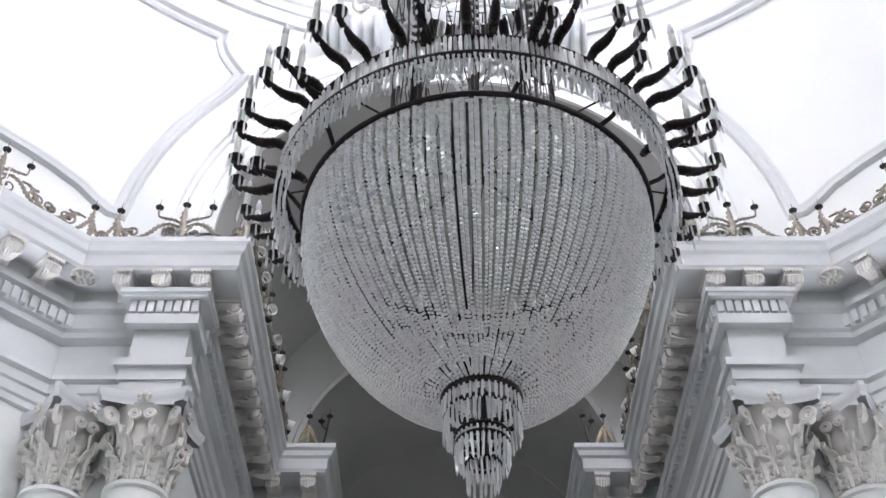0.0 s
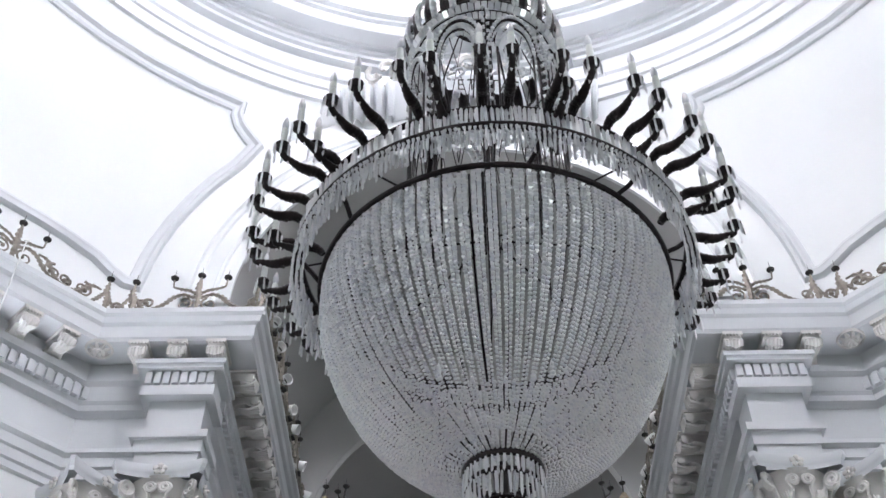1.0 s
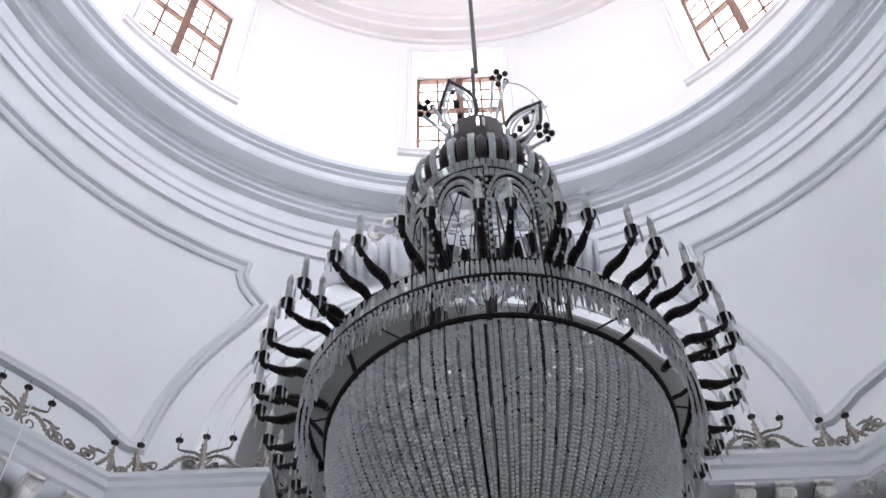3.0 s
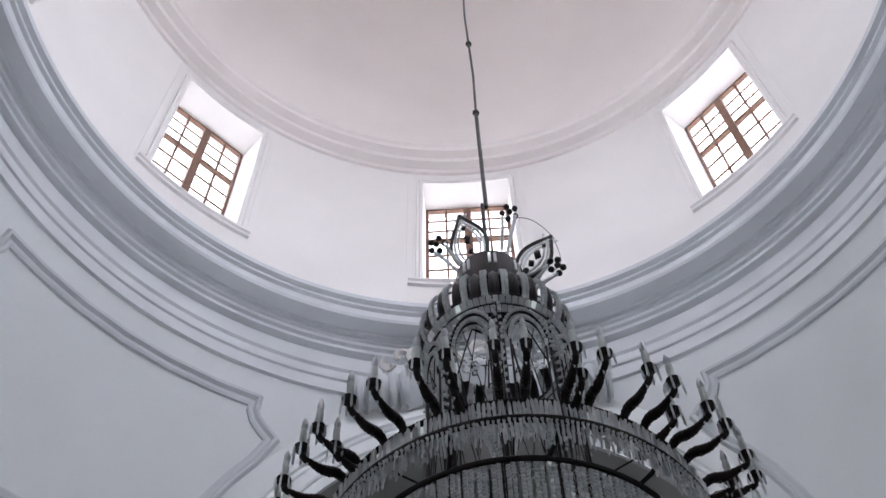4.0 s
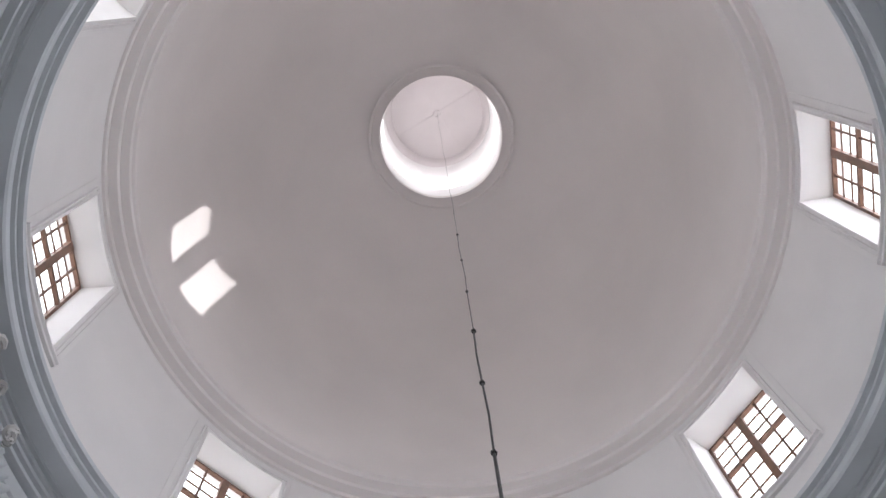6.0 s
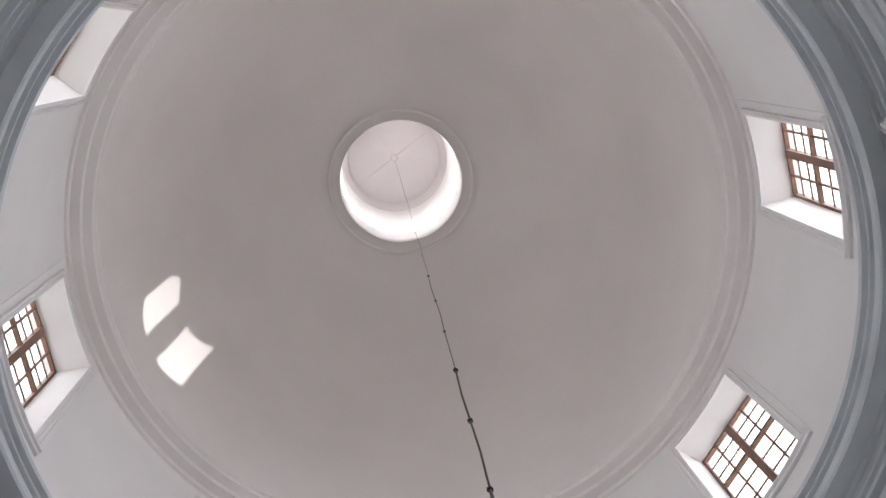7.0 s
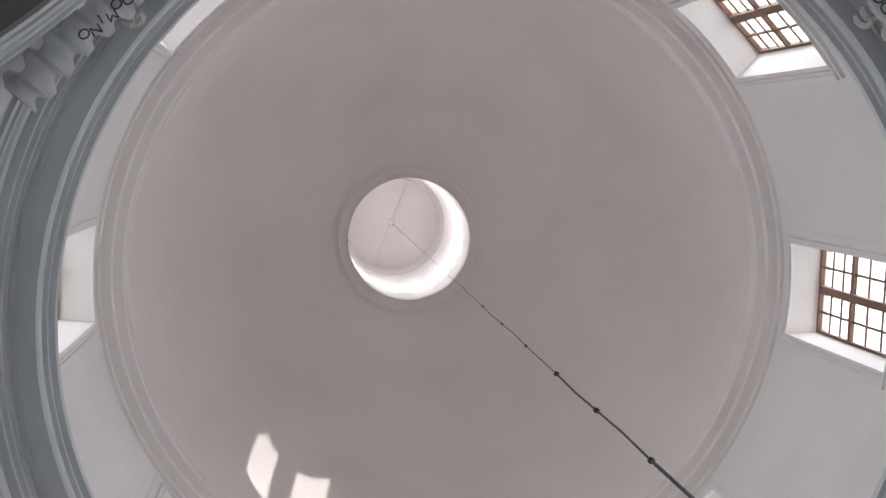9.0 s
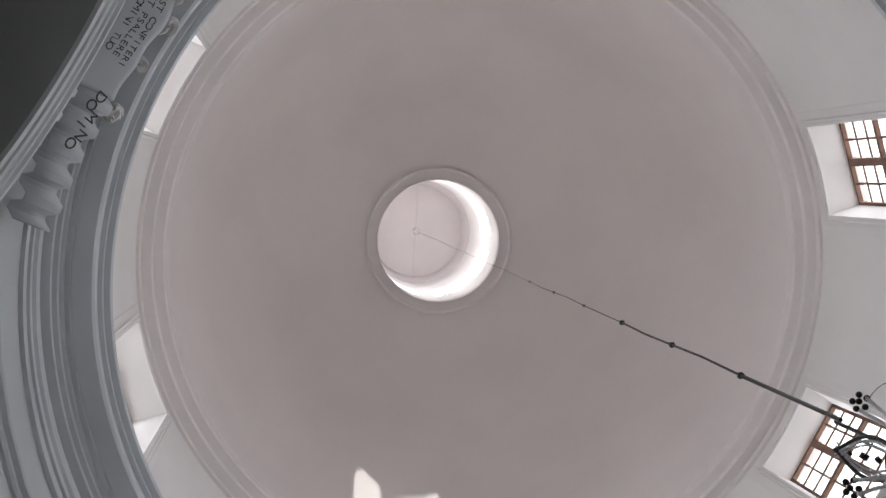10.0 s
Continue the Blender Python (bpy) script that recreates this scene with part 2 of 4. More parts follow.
prof.append((OC, DZ + DB * math.sqrt(1 - (OC / DA) ** 2)))
turned(bm, prof, 128)
turned(bm, [(r + 0.5, z + 0.3) for r, z in prof], 64)
tagged(part("ceiling", bm, DOME_PAINT, smooth=40), "smooth greyish plaster dome round an open lantern", "dome", kind="structure")
OZ = prof[-1][1]
bm = bmesh.new()
turned(bm, [(1.92, OZ - 0.20), (1.88, OZ - 0.17), (1.82, OZ - 0.17), (1.78, OZ - 0.13), (1.70, OZ - 0.10), (1.66, OZ - 0.06), (1.60, OZ - 0.03), (1.58, OZ + 0.04), (1.62, OZ + 0.1), (1.70, OZ + 0.2)], 96)
tagged(part("trim_oculus", bm, DOME_PAINT, smooth=25), "round moulded rim of the opening in the dome", "moulding", kind="structure")

# lantern: a small round drum with eight openings and a flat cap with a cross of ribs
LR, LR_OUT, LZ0, LZ1, LTOP = 1.6, 1.85, 32.9, 34.75, 37.5
bm = bmesh.new()
for k in range(8):
    mid, half = radians(-1.0 + 45 * k), 0.25
    edges = [mid - half, mid + half, mid + radians(45) - half]
    for i in range(2):
        st = [edges[i] + (edges[i + 1] - edges[i]) * j / 5 for j in range(6)]
        for a, b in zip(st, st[1:]):
            for z0, z1 in ((OZ - 0.1, LZ0), (LZ0, LZ1), (LZ1, LTOP + 0.1)):
                if i == 0 and z0 == LZ0:
                    continue
                for r in (LR, LR_OUT):
                    bm.faces.new([bm.verts.new((r * math.cos(t), r * math.sin(t), z)) for t, z in ((a, z0), (b, z0), (b, z1), (a, z1))])
        if i == 0:
            for z in (LZ0, LZ1):
                skin(bm, [[(r * math.cos(t), r * math.sin(t), z) for t in st] for r in (LR, LR_OUT)])
            for t in (edges[0], edges[1]):
                skin(bm, [[(r * math.cos(t), r * math.sin(t), z) for z in (LZ0, LZ1)] for r in (LR, LR_OUT)])
bmesh.ops.remove_doubles(bm, verts=bm.verts, dist=0.0005)
tagged(part("wall_lantern", bm, LANTERN_WALL, smooth=30), "white lantern wall with eight tall openings over the dome", "wall", kind="structure")
bm = bmesh.new()
turned(bm, [(0.001, LTOP), (1.42, LTOP - 0.02), (1.44, LTOP - 0.12), (1.47, LTOP - 0.30), (1.53, LTOP - 0.48), (1.62, LTOP - 0.6), (1.9, LTOP + 0.15), (0.001, LTOP + 0.25)], 64)
for a in (65, 155):
    box(bm, -1.42, 1.42, -0.03, 0.03, LTOP - 0.06, LTOP + 0.01, turn(a))
turned(bm, [(0.001, LTOP - 0.07), (0.09, LTOP - 0.06), (0.12, LTOP + 0.01)], 20)
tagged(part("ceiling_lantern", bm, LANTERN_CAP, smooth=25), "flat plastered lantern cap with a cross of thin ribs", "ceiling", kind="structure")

# thin iron grilles in the lantern openings
for k in range(1, 7):
    bm = bmesh.new()
    for s in (-9, 0, 9):
        tube(bm, [polar(1.7, -1.0 + 45 * k + s, LZ0), polar(1.7, -1.0 + 45 * k + s * 0.8, LZ0 + 0.9 + (0.3 if s == 0 else 0))], 0.012, 5)
    tube(bm, [polar(1.7, -1.0 + 45 * k + s, LZ0 + 0.75 + 0.18 * math.cos(s * 0.3)) for s in range(-12, 13, 3)], 0.012, 5)
    tagged(part("window_grille", bm, DARK), "thin dark iron grille in a lantern opening", "grille", kind="structure")

# pendentives: four pieces of one sphere between the arches
SZ, SR, AP = 11.6, 7.84, 6.64        # centre height and radius of the sphere; plane of the arches
AC, AR = 11.6, 3.03                   # centre height and radius of the arches


def on_sphere(deg, z, lift=0.0):
    r = math.sqrt(max(0.0, SR * SR - (z - SZ) ** 2)) - lift
    return polar(r, deg, z)


for k in range(4):
    bm = bmesh.new()
    rows = []
    for i in range(29):
        z = 10.6 + (15.62 - 10.6) * i / 28
        r = math.sqrt(SR * SR - (z - SZ) ** 2)
        lim = math.degrees(math.acos(min(1, AP / r)))
        rows.append([on_sphere(90 * k + lim + (90 - 2 * lim) * j / 36, z) for j in range(37)])
    skin(bm, rows)
    tagged(part("wall_pendentive", bm, PLASTER, smooth=60), "smooth white plastered pendentive below the ring cornice", "pendentive", kind="structure")

# arch walls with their archivolts, barrel vaults and end walls of the four arms
for k in range(4):
    m = turn(90 * k - 90)       # the arm along +y is k = 1
    bm = bmesh.new()
    inner, outer = [], []
    for i in range(49):
        a = radians(180 * i / 48)
        inner.append((AR * math.cos(a), AP, AC + AR * math.sin(a)))
        x = 4.75 * math.cos(a)
        outer.append((x, AP, min(15.7, AC + 4.75 * math.sin(a))))
    skin(bm, [[m @ Vector(p) for p in r] for r in (inner, outer)])
    for s in (-1, 1):
        skin(bm, [[m @ Vector((s * AR, AP, z)) for z in (10.5, AC)], [m @ Vector((s * 4.75, AP, z)) for z in (10.5, AC)]])
    skin(bm, [[m @ Vector((x, AP, z)) for z in (15.6, 16.2)] for x in (-4.7, 4.7)])
    # archivolt mouldings standing proud of the wall
    mould = [(AR, 0.0), (AR, 0.05), (AR + 0.17, 0.05), (AR + 0.18, 0.08), (AR + 0.22, 0.09), (AR + 0.24, 0.06), (AR + 0.42, 0.06), (AR + 0.44, 0.09), (AR + 0.49, 0.10),
             (AR + 0.51, 0.14), (AR + 0.60, 0.14), (AR + 0.63, 0.07), (AR + 0.66, 0.0)]
    rows = []
    for i in range(65):
        a = radians(180 * i / 64)
        rows.append([m @ Vector((r * math.cos(a), AP - d, AC + r * math.sin(a))) for r, d in mould])
    skin(bm, rows)
    tagged(part("wall_arch", bm, PLASTER, smooth=30), "white arch wall with moulded archivolt", "arch", kind="structure")
    bm = bmesh.new()
    D = 11.0
    rows = []
    for i in range(49):
        a = radians(180 * i / 48)
        rows.append([m @ Vector((AR * math.cos(a), y, AC + AR * math.sin(a))) for y in (AP, 9.0, D)])
    skin(bm, rows)
    tagged(part("ceiling_vault", bm, VAULT, smooth=40), "plaster barrel vault over the arm, greyed for its lack of light", "vault", kind="structure")
    # end of the arm: a smaller arch before a dark apse
    bm = bmesh.new()
    R2, Z2 = 2.4, 11.0
    skin(bm, [[m @ Vector((r * math.cos(radians(5 * i)), D, Z2 + r * math.sin(radians(5 * i)))) for r in (R2, AR + 0.75)] for i in range(37)])
    mould = [(R2, -0.02), (R2, 0.05), (R2 + 0.07, 0.06), (R2 + 0.1, 0.02), (R2 + 0.1, -0.02)]
    skin(bm, [[m @ Vector((r * math.cos(radians(5 * i)), D - d, Z2 + r * math.sin(radians(5 * i)))) for r, d in mould] for i in range(37)])
    skin(bm, [[m @ Vector((R2 * math.cos(radians(5 * i)), y, Z2 + R2 * math.sin(radians(5 * i)))) for y in (D, 14.0)] for i in range(37)])
    # half-round apse
    rows = []
    for i in range(25):
        a = radians(180 * i / 24)
        rows.append([m @ Vector((R2 * math.cos(a) * math.cos(radians(b)), 14.0 + R2 * math.sin(a) * math.cos(radians(b)), Z2 + R2 * math.sin(radians(b)))) for b in range(0, 91, 10)] )
    skin(bm, rows)
    skin(bm, [[m @ Vector((R2 * math.cos(radians(7.5 * i)), 14.0 + R2 * math.sin(radians(7.5 * i)), z)) for z in (0, Z2)] for i in range(25)])
    bmesh.ops.remove_doubles(bm, verts=bm.verts, dist=0.001)
    tagged(part("wall_apse", bm, VAULT, smooth=40), "plastered end of the arm and apse, greyed to look shadowed", "wall", kind="structure")

# four piers: walls and entablature that step round the crossing
BX, BY, XC = 3.11, 6.72, 4.58
PIER = [(2.4, 14.0), (2.4, 11.0), (BX, 11.0), (BX, BY), (XC, BY), (BY, XC), (BY, BX), (11.0, BX), (11.0, 2.4), (14.0, 2.4)]
CORNICE = [(0.0, 11.02), (0.62, 11.02), (0.68, 11.0), (0.68, 10.93), (0.64, 10.90), (0.62, 10.83), (0.58, 10.80), (0.57, 10.76), (0.57, 10.64), (0.55, 10.62), (0.54, 10.60),
           (0.14, 10.60), (0.12, 10.50), (0.10, 10.42), (0.05, 10.40)]
BED = [(0.05, 10.40), (0.22, 10.38), (0.20, 10.30), (0.14, 10.26), (0.13, 10.06), (0.10, 10.02), (0.09, 9.95), (0.04, 9.92), (0.0, 9.90), (0.0, 9.44)]
ARCHI = [(0.0, 9.44), (0.02, 9.40), (0.14, 9.38), (0.15, 9.32), (0.10, 9.28), (0.10, 9.16), (0.07, 9.14), (0.07, 9.02), (0.04, 9.0), (0.04, 8.92), (0.0, 8.9)]


for k in range(4):
    rot = turn(90 * k)
    bm = bmesh.new()
    run(bm, PIER, CORNICE, left=False)
    run(bm, PIER, BED, left=False)
    run(bm, PIER, ARCHI, left=False)
    # breaks forward over the columns
    for flip in (False, True):
        mm = Matrix(((0, 1, 0, 0), (1, 0, 0, 0), (0, 0, 1, 0), (0, 0, 0, 1))) if flip else Matrix()
        for x0, x1, y0, z0, z1 in ((3.03, 3.66, 6.42, 9.40, 9.92), (2.93, 3.76, 6.30, 9.90, 10.04), (2.86, 3.83, 6.24, 10.25, 10.31), (2.83, 3.86, 6.21, 10.30, 10.36),
                                   (2.92, 3.77, 6.31, 9.32, 9.42), (2.97, 3.72, 6.36, 9.16, 9.33), (3.00, 3.69, 6.39, 9.0, 9.17), (3.03, 3.66, 6.42, 8.86, 9.01), (2.97, 3.72, 6.36, 10.03, 10.27)):
            box(bm, x0, x1, y0, 6.9, z0, z1, mm)
    bmesh.ops.transform(bm, matrix=rot, verts=bm.verts)
    ent = tagged(part("entablature", bm, STUCCO, smooth=25), "white stucco entablature with deep cornice round the pier", "entablature", kind="structure")
    # wall below, with an opening in the slanting face
    bm = bmesh.new()
    run(bm, PIER[:5], [(0, 8.9), (0, 0)], left=False)
    run(bm, PIER[5:], [(0, 8.9), (0, 0)], left=False)
    a, b = Vector((XC, BY, 0)), Vector((BY, XC, 0))
    d, nrm = (b - a).normalized(), Vector((0.7071, 0.7071, 0))
    L = (b - a).length
    s0, s1, zt = 0.85, L - 0.85, 8.7
    for u0, u1, z0, z1 in ((0, s0, 0, 8.9), (s1, L, 0, 8.9), (s0, s1, zt, 8.9), (s0, s1, 0, 3.0)):
        skin(bm, [[a + d * u + Vector((0, 0, z)) for z in (z0, z1)] for u in (u0, u1)])
    for u in (s0, s1):
        skin(bm, [[a + d * u + nrm * e + Vector((0, 0, z)) for z in (3.0, zt)] for e in (0, 0.6)])
    for z in (3.0, zt):
        skin(bm, [[a + d * u + nrm * e + Vector((0, 0, z)) for u in (s0, s1)] for e in (0, 0.6)])
    bmesh.ops.transform(bm, matrix=rot, verts=bm.verts)
    tagged(part("wall_pier", bm, PLASTER, smooth=0), "white plastered pier wall with a tall window in its slanting face", "wall", kind="structure")

# unseen outer shell, added to shut out the daylight between the walls
bm = bmesh.new()
turned(bm, [(22, 17.0), (7.15, 17.0)], 48)
box(bm, -17, 17, -17.2, -17, 0, 17)
box(bm, -17, 17, 17, 17.2, 0, 17)
box(bm, -17.2, -17, -17, 17, 0, 17)
box(bm, 17, 17.2, -17, 17, 0, 17)
tagged(part("wall_outer", bm, VAULT, smooth=0), "unseen plain shell added round the church to keep daylight out", "wall", kind="structure")

# ---- daylight at the drum windows, and added fill lamps ----
for k in range(8):
    light_panel("drum_daylight", polar(8.4, 90 + 45 * k, 22.0), polar(0, 90 + 45 * k, 18.8), 2.4, 4.6, 192 * (1 + 0.35 * math.cos(radians(90 + 45 * k + 20))), spread=105)
# narrow lamps added in the pier windows, aimed up to brighten the dome
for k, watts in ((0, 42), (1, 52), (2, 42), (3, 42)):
    light_panel("pier_daylight", polar(8.55, 45 + 90 * k, 5.9), polar(0, 45 + 90 * k, 24.0), 0.9, 5.2, watts, spread=66)
# soft fill lamps added inside the windowless arms
for k, watts in ((0, 6), (2, 20), (3, 8)):
    light_panel("arm_daylight", polar(13.5, 90 * k, 7.0), polar(2, 90 * k, 9.0), 3.6, 6.5, watts)

# bright hazy sky seen through the drum windows
def glow_material(name, color, strength):
    m = bpy.data.materials.new(name)
    m.use_nodes = True
    nt = m.node_tree
    nt.nodes.remove(nt.nodes["Principled BSDF"])
    e = nt.nodes.new("ShaderNodeEmission")
    e.inputs[0].default_value, e.inputs[1].default_value = (*color, 1), strength
    nt.links.new(e.outputs[0], nt.nodes["Material Output"].inputs[0])
    return m


HAZE = glow_material("hazy sky", (0.96, 0.98, 1.0), 2.8)
bm = bmesh.new()
turned(bm, [(10.5, 17.1), (10.5, 40.0)], 48)
tagged(part("backdrop_sky", bm, HAZE), "pale hazy sky outside the windows", "sky", kind="structure")

# glowing panes stand for the sky and keep the sun out of six openings
LIGHT_SKY = glow_material("bright sky", (1.0, 0.97, 0.96), 4.6)
bm = bmesh.new()
for k in range(1, 7):
    rows = [[polar(1.84, -1.0 + 45 * k + a, z) for z in (LZ0, LZ1)] for a in (-14.3, -7, 0, 7, 14.3)]
    skin(bm, rows)
tagged(part("backdrop_lantern", bm, LIGHT_SKY), "glowing sky panes behind six lantern openings, blocking the sun", "sky", kind="structure")

# ---- drum windows ----
def drum_window():
    """A tall two-casement oak window with its moulded surround; x points outwards, the base is at z = 0."""
    w = thing("window", label="tall oak casement window with many small panes in the drum", category="window", group="drum windows", kind="structure")
    H = WZ1 - WZ0
    # surround and sill lie on the curved inner face
    bm = bmesh.new()
    for side in (-1, 1):
        rows = []
        for z in (-0.1, H + 0.12):
            rows.append([((DR - d) * math.cos(side * a), (DR - d) * math.sin(side * a), z) for a, d in ((WA, 0.0), (WA, 0.05), (WA + 0.008, 0.05), (WA + 0.010, 0.035), (WA + 0.014, 0.035), (WA + 0.016, 0.06), (WA + 0.019, 0.06), (WA + 0.019, -0.01))])
        skin(bm, rows)
        skin(bm, [[((DR - d) * math.cos(side * a), (DR - d) * math.sin(side * a), z) for a, d in ((WA + 0.03, -0.01), (WA + 0.03, 0.018), (WA + 0.045, 0.018), (WA + 0.045, -0.01))] for z in (-0.1, H + 0.3)])
    part("surround", bm, DRUM_PAINT, w, smooth=30)
    bm = bmesh.new()
    rows = []
    for i in range(9):
        a = -(WA + 0.019) + 2 * (WA + 0.019) * i / 8
        rows.append([((DR - d) * math.cos(a), (DR - d) * math.sin(a), z) for d, z in ((0.0, H), (0.05, H), (0.05, H + 0.052), (0.035, H + 0.06), (0.035, H + 0.09), (0.06, H + 0.1), (0.06, H + 0.12), (-0.01, H + 0.12))])
    skin(bm, rows)
    part("head", bm, DRUM_PAINT, w, smooth=30)
    bm = bmesh.new()
    rows = []
    for i in range(9):
        a = -(WA + 0.04) + 2 * (WA + 0.04) * i / 8
        rows.append([((DR - d) * math.cos(a), (DR - d) * math.sin(a), z) for d, z in ((-0.02, 0.012), (0.10, 0.012), (0.11, -0.01), (0.11, -0.05), (0.07, -0.07), (0.06, -0.12), (-0.01, -0.13))])
    skin(bm, rows)
    part("sill", bm, DRUM_PAINT, w, smooth=30)
    # oak frame
    X, hw = 7.02, 0.84
    bm = bmesh.new()
    for y0, y1, z0, z1 in ((-hw, -hw + 0.06, 0, H), (hw - 0.06, hw, 0, H), (-hw, hw, 0, 0.06), (-hw, hw, H - 0.06, H)):
        box(bm, X, X + 0.08, y0, y1, z0, z1)
    part("frame", bm, WOOD, w, smooth=0)
    bm = bmesh.new()
    box(bm, X - 0.03, X + 0.09, -0.075, 0.075, 0.06, H - 0.06)
    part("mullion", bm, WOOD, w, "lighter oak centre post", smooth=0)
    for z in (0.92, 2.55):
        bm = bmesh.new()
        for s in (-1, 1):
            box(bm, X - 0.01, X + 0.07, min(s * 0.075, s * (hw - 0.06)), max(s * 0.075, s * (hw - 0.06)), z - 0.045, z + 0.045)
        part("transom", bm, WOOD, w, smooth=0)
    rowz = [0.06, 0.49, 0.92, 1.46, 2.0, 2.55, 2.97, 3.39, H - 0.06]
    for s in (-1, 1):
        y0, y1 = 0.075, hw - 0.06
        bm = bmesh.new()
        box(bm, X + 0.02, X + 0.055, s * (y0 + y1) / 2 - 0.022, s * (y0 + y1) / 2 + 0.022, 0.06, H - 0.06)
        part("glazing_bar", bm, WOOD, w, smooth=0)
        for z in rowz[1:-1]:
            if abs(z - 0.92) > 0.01 and abs(z - 2.55) > 0.01:
                bm = bmesh.new()
                box(bm, X + 0.025, X + 0.05, min(s * y0, s * y1), max(s * y0, s * y1), z - 0.02, z + 0.02)
                part("glazing_bar", bm, WOOD, w, smooth=0)
        for c in range(2):
            for z0, z1 in zip(rowz, rowz[1:]):
                ya, yb = sorted((s * (y0 + (y1 - y0) * c / 2), s * (y0 + (y1 - y0) * (c + 1) / 2)))
                bm = bmesh.new()
                vs = [bm.verts.new((X + 0.036, y, z)) for y, z in ((ya, z0), (yb, z0), (yb, z1), (ya, z1))]
                bm.faces.new(vs)
                p = part("pane", bm, GLASS, w, smooth=0)
                p.visible_shadow = False
    return w


w0 = drum_window()
w0.matrix_basis = Matrix.Translation((0, 0, WZ0)) @ turn(90)
for k in range(1, 8):
    copy_thing(w0, Matrix.Translation((0, 0, WZ0)) @ turn(90 + 45 * k))

# ---- moulded panels on the pendentives ----
def panel_line():
    """Half the outline of a panel as (angle from the diagonal, height), from the middle of its top to the middle of its foot."""
    pts = [(0.0, 15.13), (6, 15.13), (12, 15.13), (17.0, 15.13), (17.0, 15.0), (17.6, 14.88), (18.6, 14.78), (20.0, 14.66)]
    for z in (14.3, 13.9, 13.5, 13.1, 12.7, 12.35, 12.05):
        r = math.sqrt(SR * SR - (z - SZ) ** 2)
        lim = math.degrees(math.acos(AP / r))
        pts.append((45 - lim - 0.9, z))
    pts += [(12.0, 11.92), (11.0, 11.9), (9.6, 11.98), (8.0, 12.1), (5.0, 12.2), (2.5, 12.24), (0.0, 12.25)]
    return pts


half = panel_line()
outline = half + [(-a, z) for a, z in half[-2:0:-1]]
for k in range(4):
    bm = bmesh.new()
    n = len(outline)
    rows = []
    for i in range(n):
        (a0, z0), (a, z), (a1, z1) = outline[i - 1], outline[i], outline[(i + 1) % n]
        u0 = Vector(((a - a0) * 0.125, z - z0)).normalized()
        u1 = Vector(((a1 - a) * 0.125, z1 - z)).normalized()
        nn = Vector((-u0.y - u1.y, u0.x + u1.x)).normalized()      # inwards or outwards on the sheet
        nn = nn / max(0.5, abs(nn.dot(Vector((-u0.y, u0.x)))))
        row = []
        for d, h in ((-0.09, -0.01), (-0.085, 0.035), (-0.05, 0.045), (-0.02, 0.03), (0.0, 0.03), (0.03, 0.075), (0.07, 0.07), (0.09, 0.02), (0.11, -0.01)):
            row.append(on_sphere(45 + 90 * k + (a + nn.x * d / 0.125), z + nn.y * d, h))
        rows.append(row)
    skin(bm, rows, close_u=True)
    tagged(part("trim_panel", bm, STUCCO, smooth=35), "raised stucco moulding framing the pendentive panel", "moulding", kind="structure")

# ---- cartouches with a lettered scroll over each arch ----
def letters(text, size, mat, parent, m):
    cu = bpy.data.curves.new("lettering", "FONT")
    cu.body, cu.size, cu.align_x, cu.align_y, cu.extrude = text, size, "CENTER", "CENTER", 0.004
    tmp = new("lettering", cu)
    me = bpy.data.meshes.new_from_object(tmp.evaluated_get(bpy.context.evaluated_depsgraph_get()))
    bpy.data.objects.remove(tmp)
    me.materials.clear()
    me.materials.append(mat)
    ob = new("lettering", me)
    ob.parent, ob.matrix_basis = parent, m
    return ob


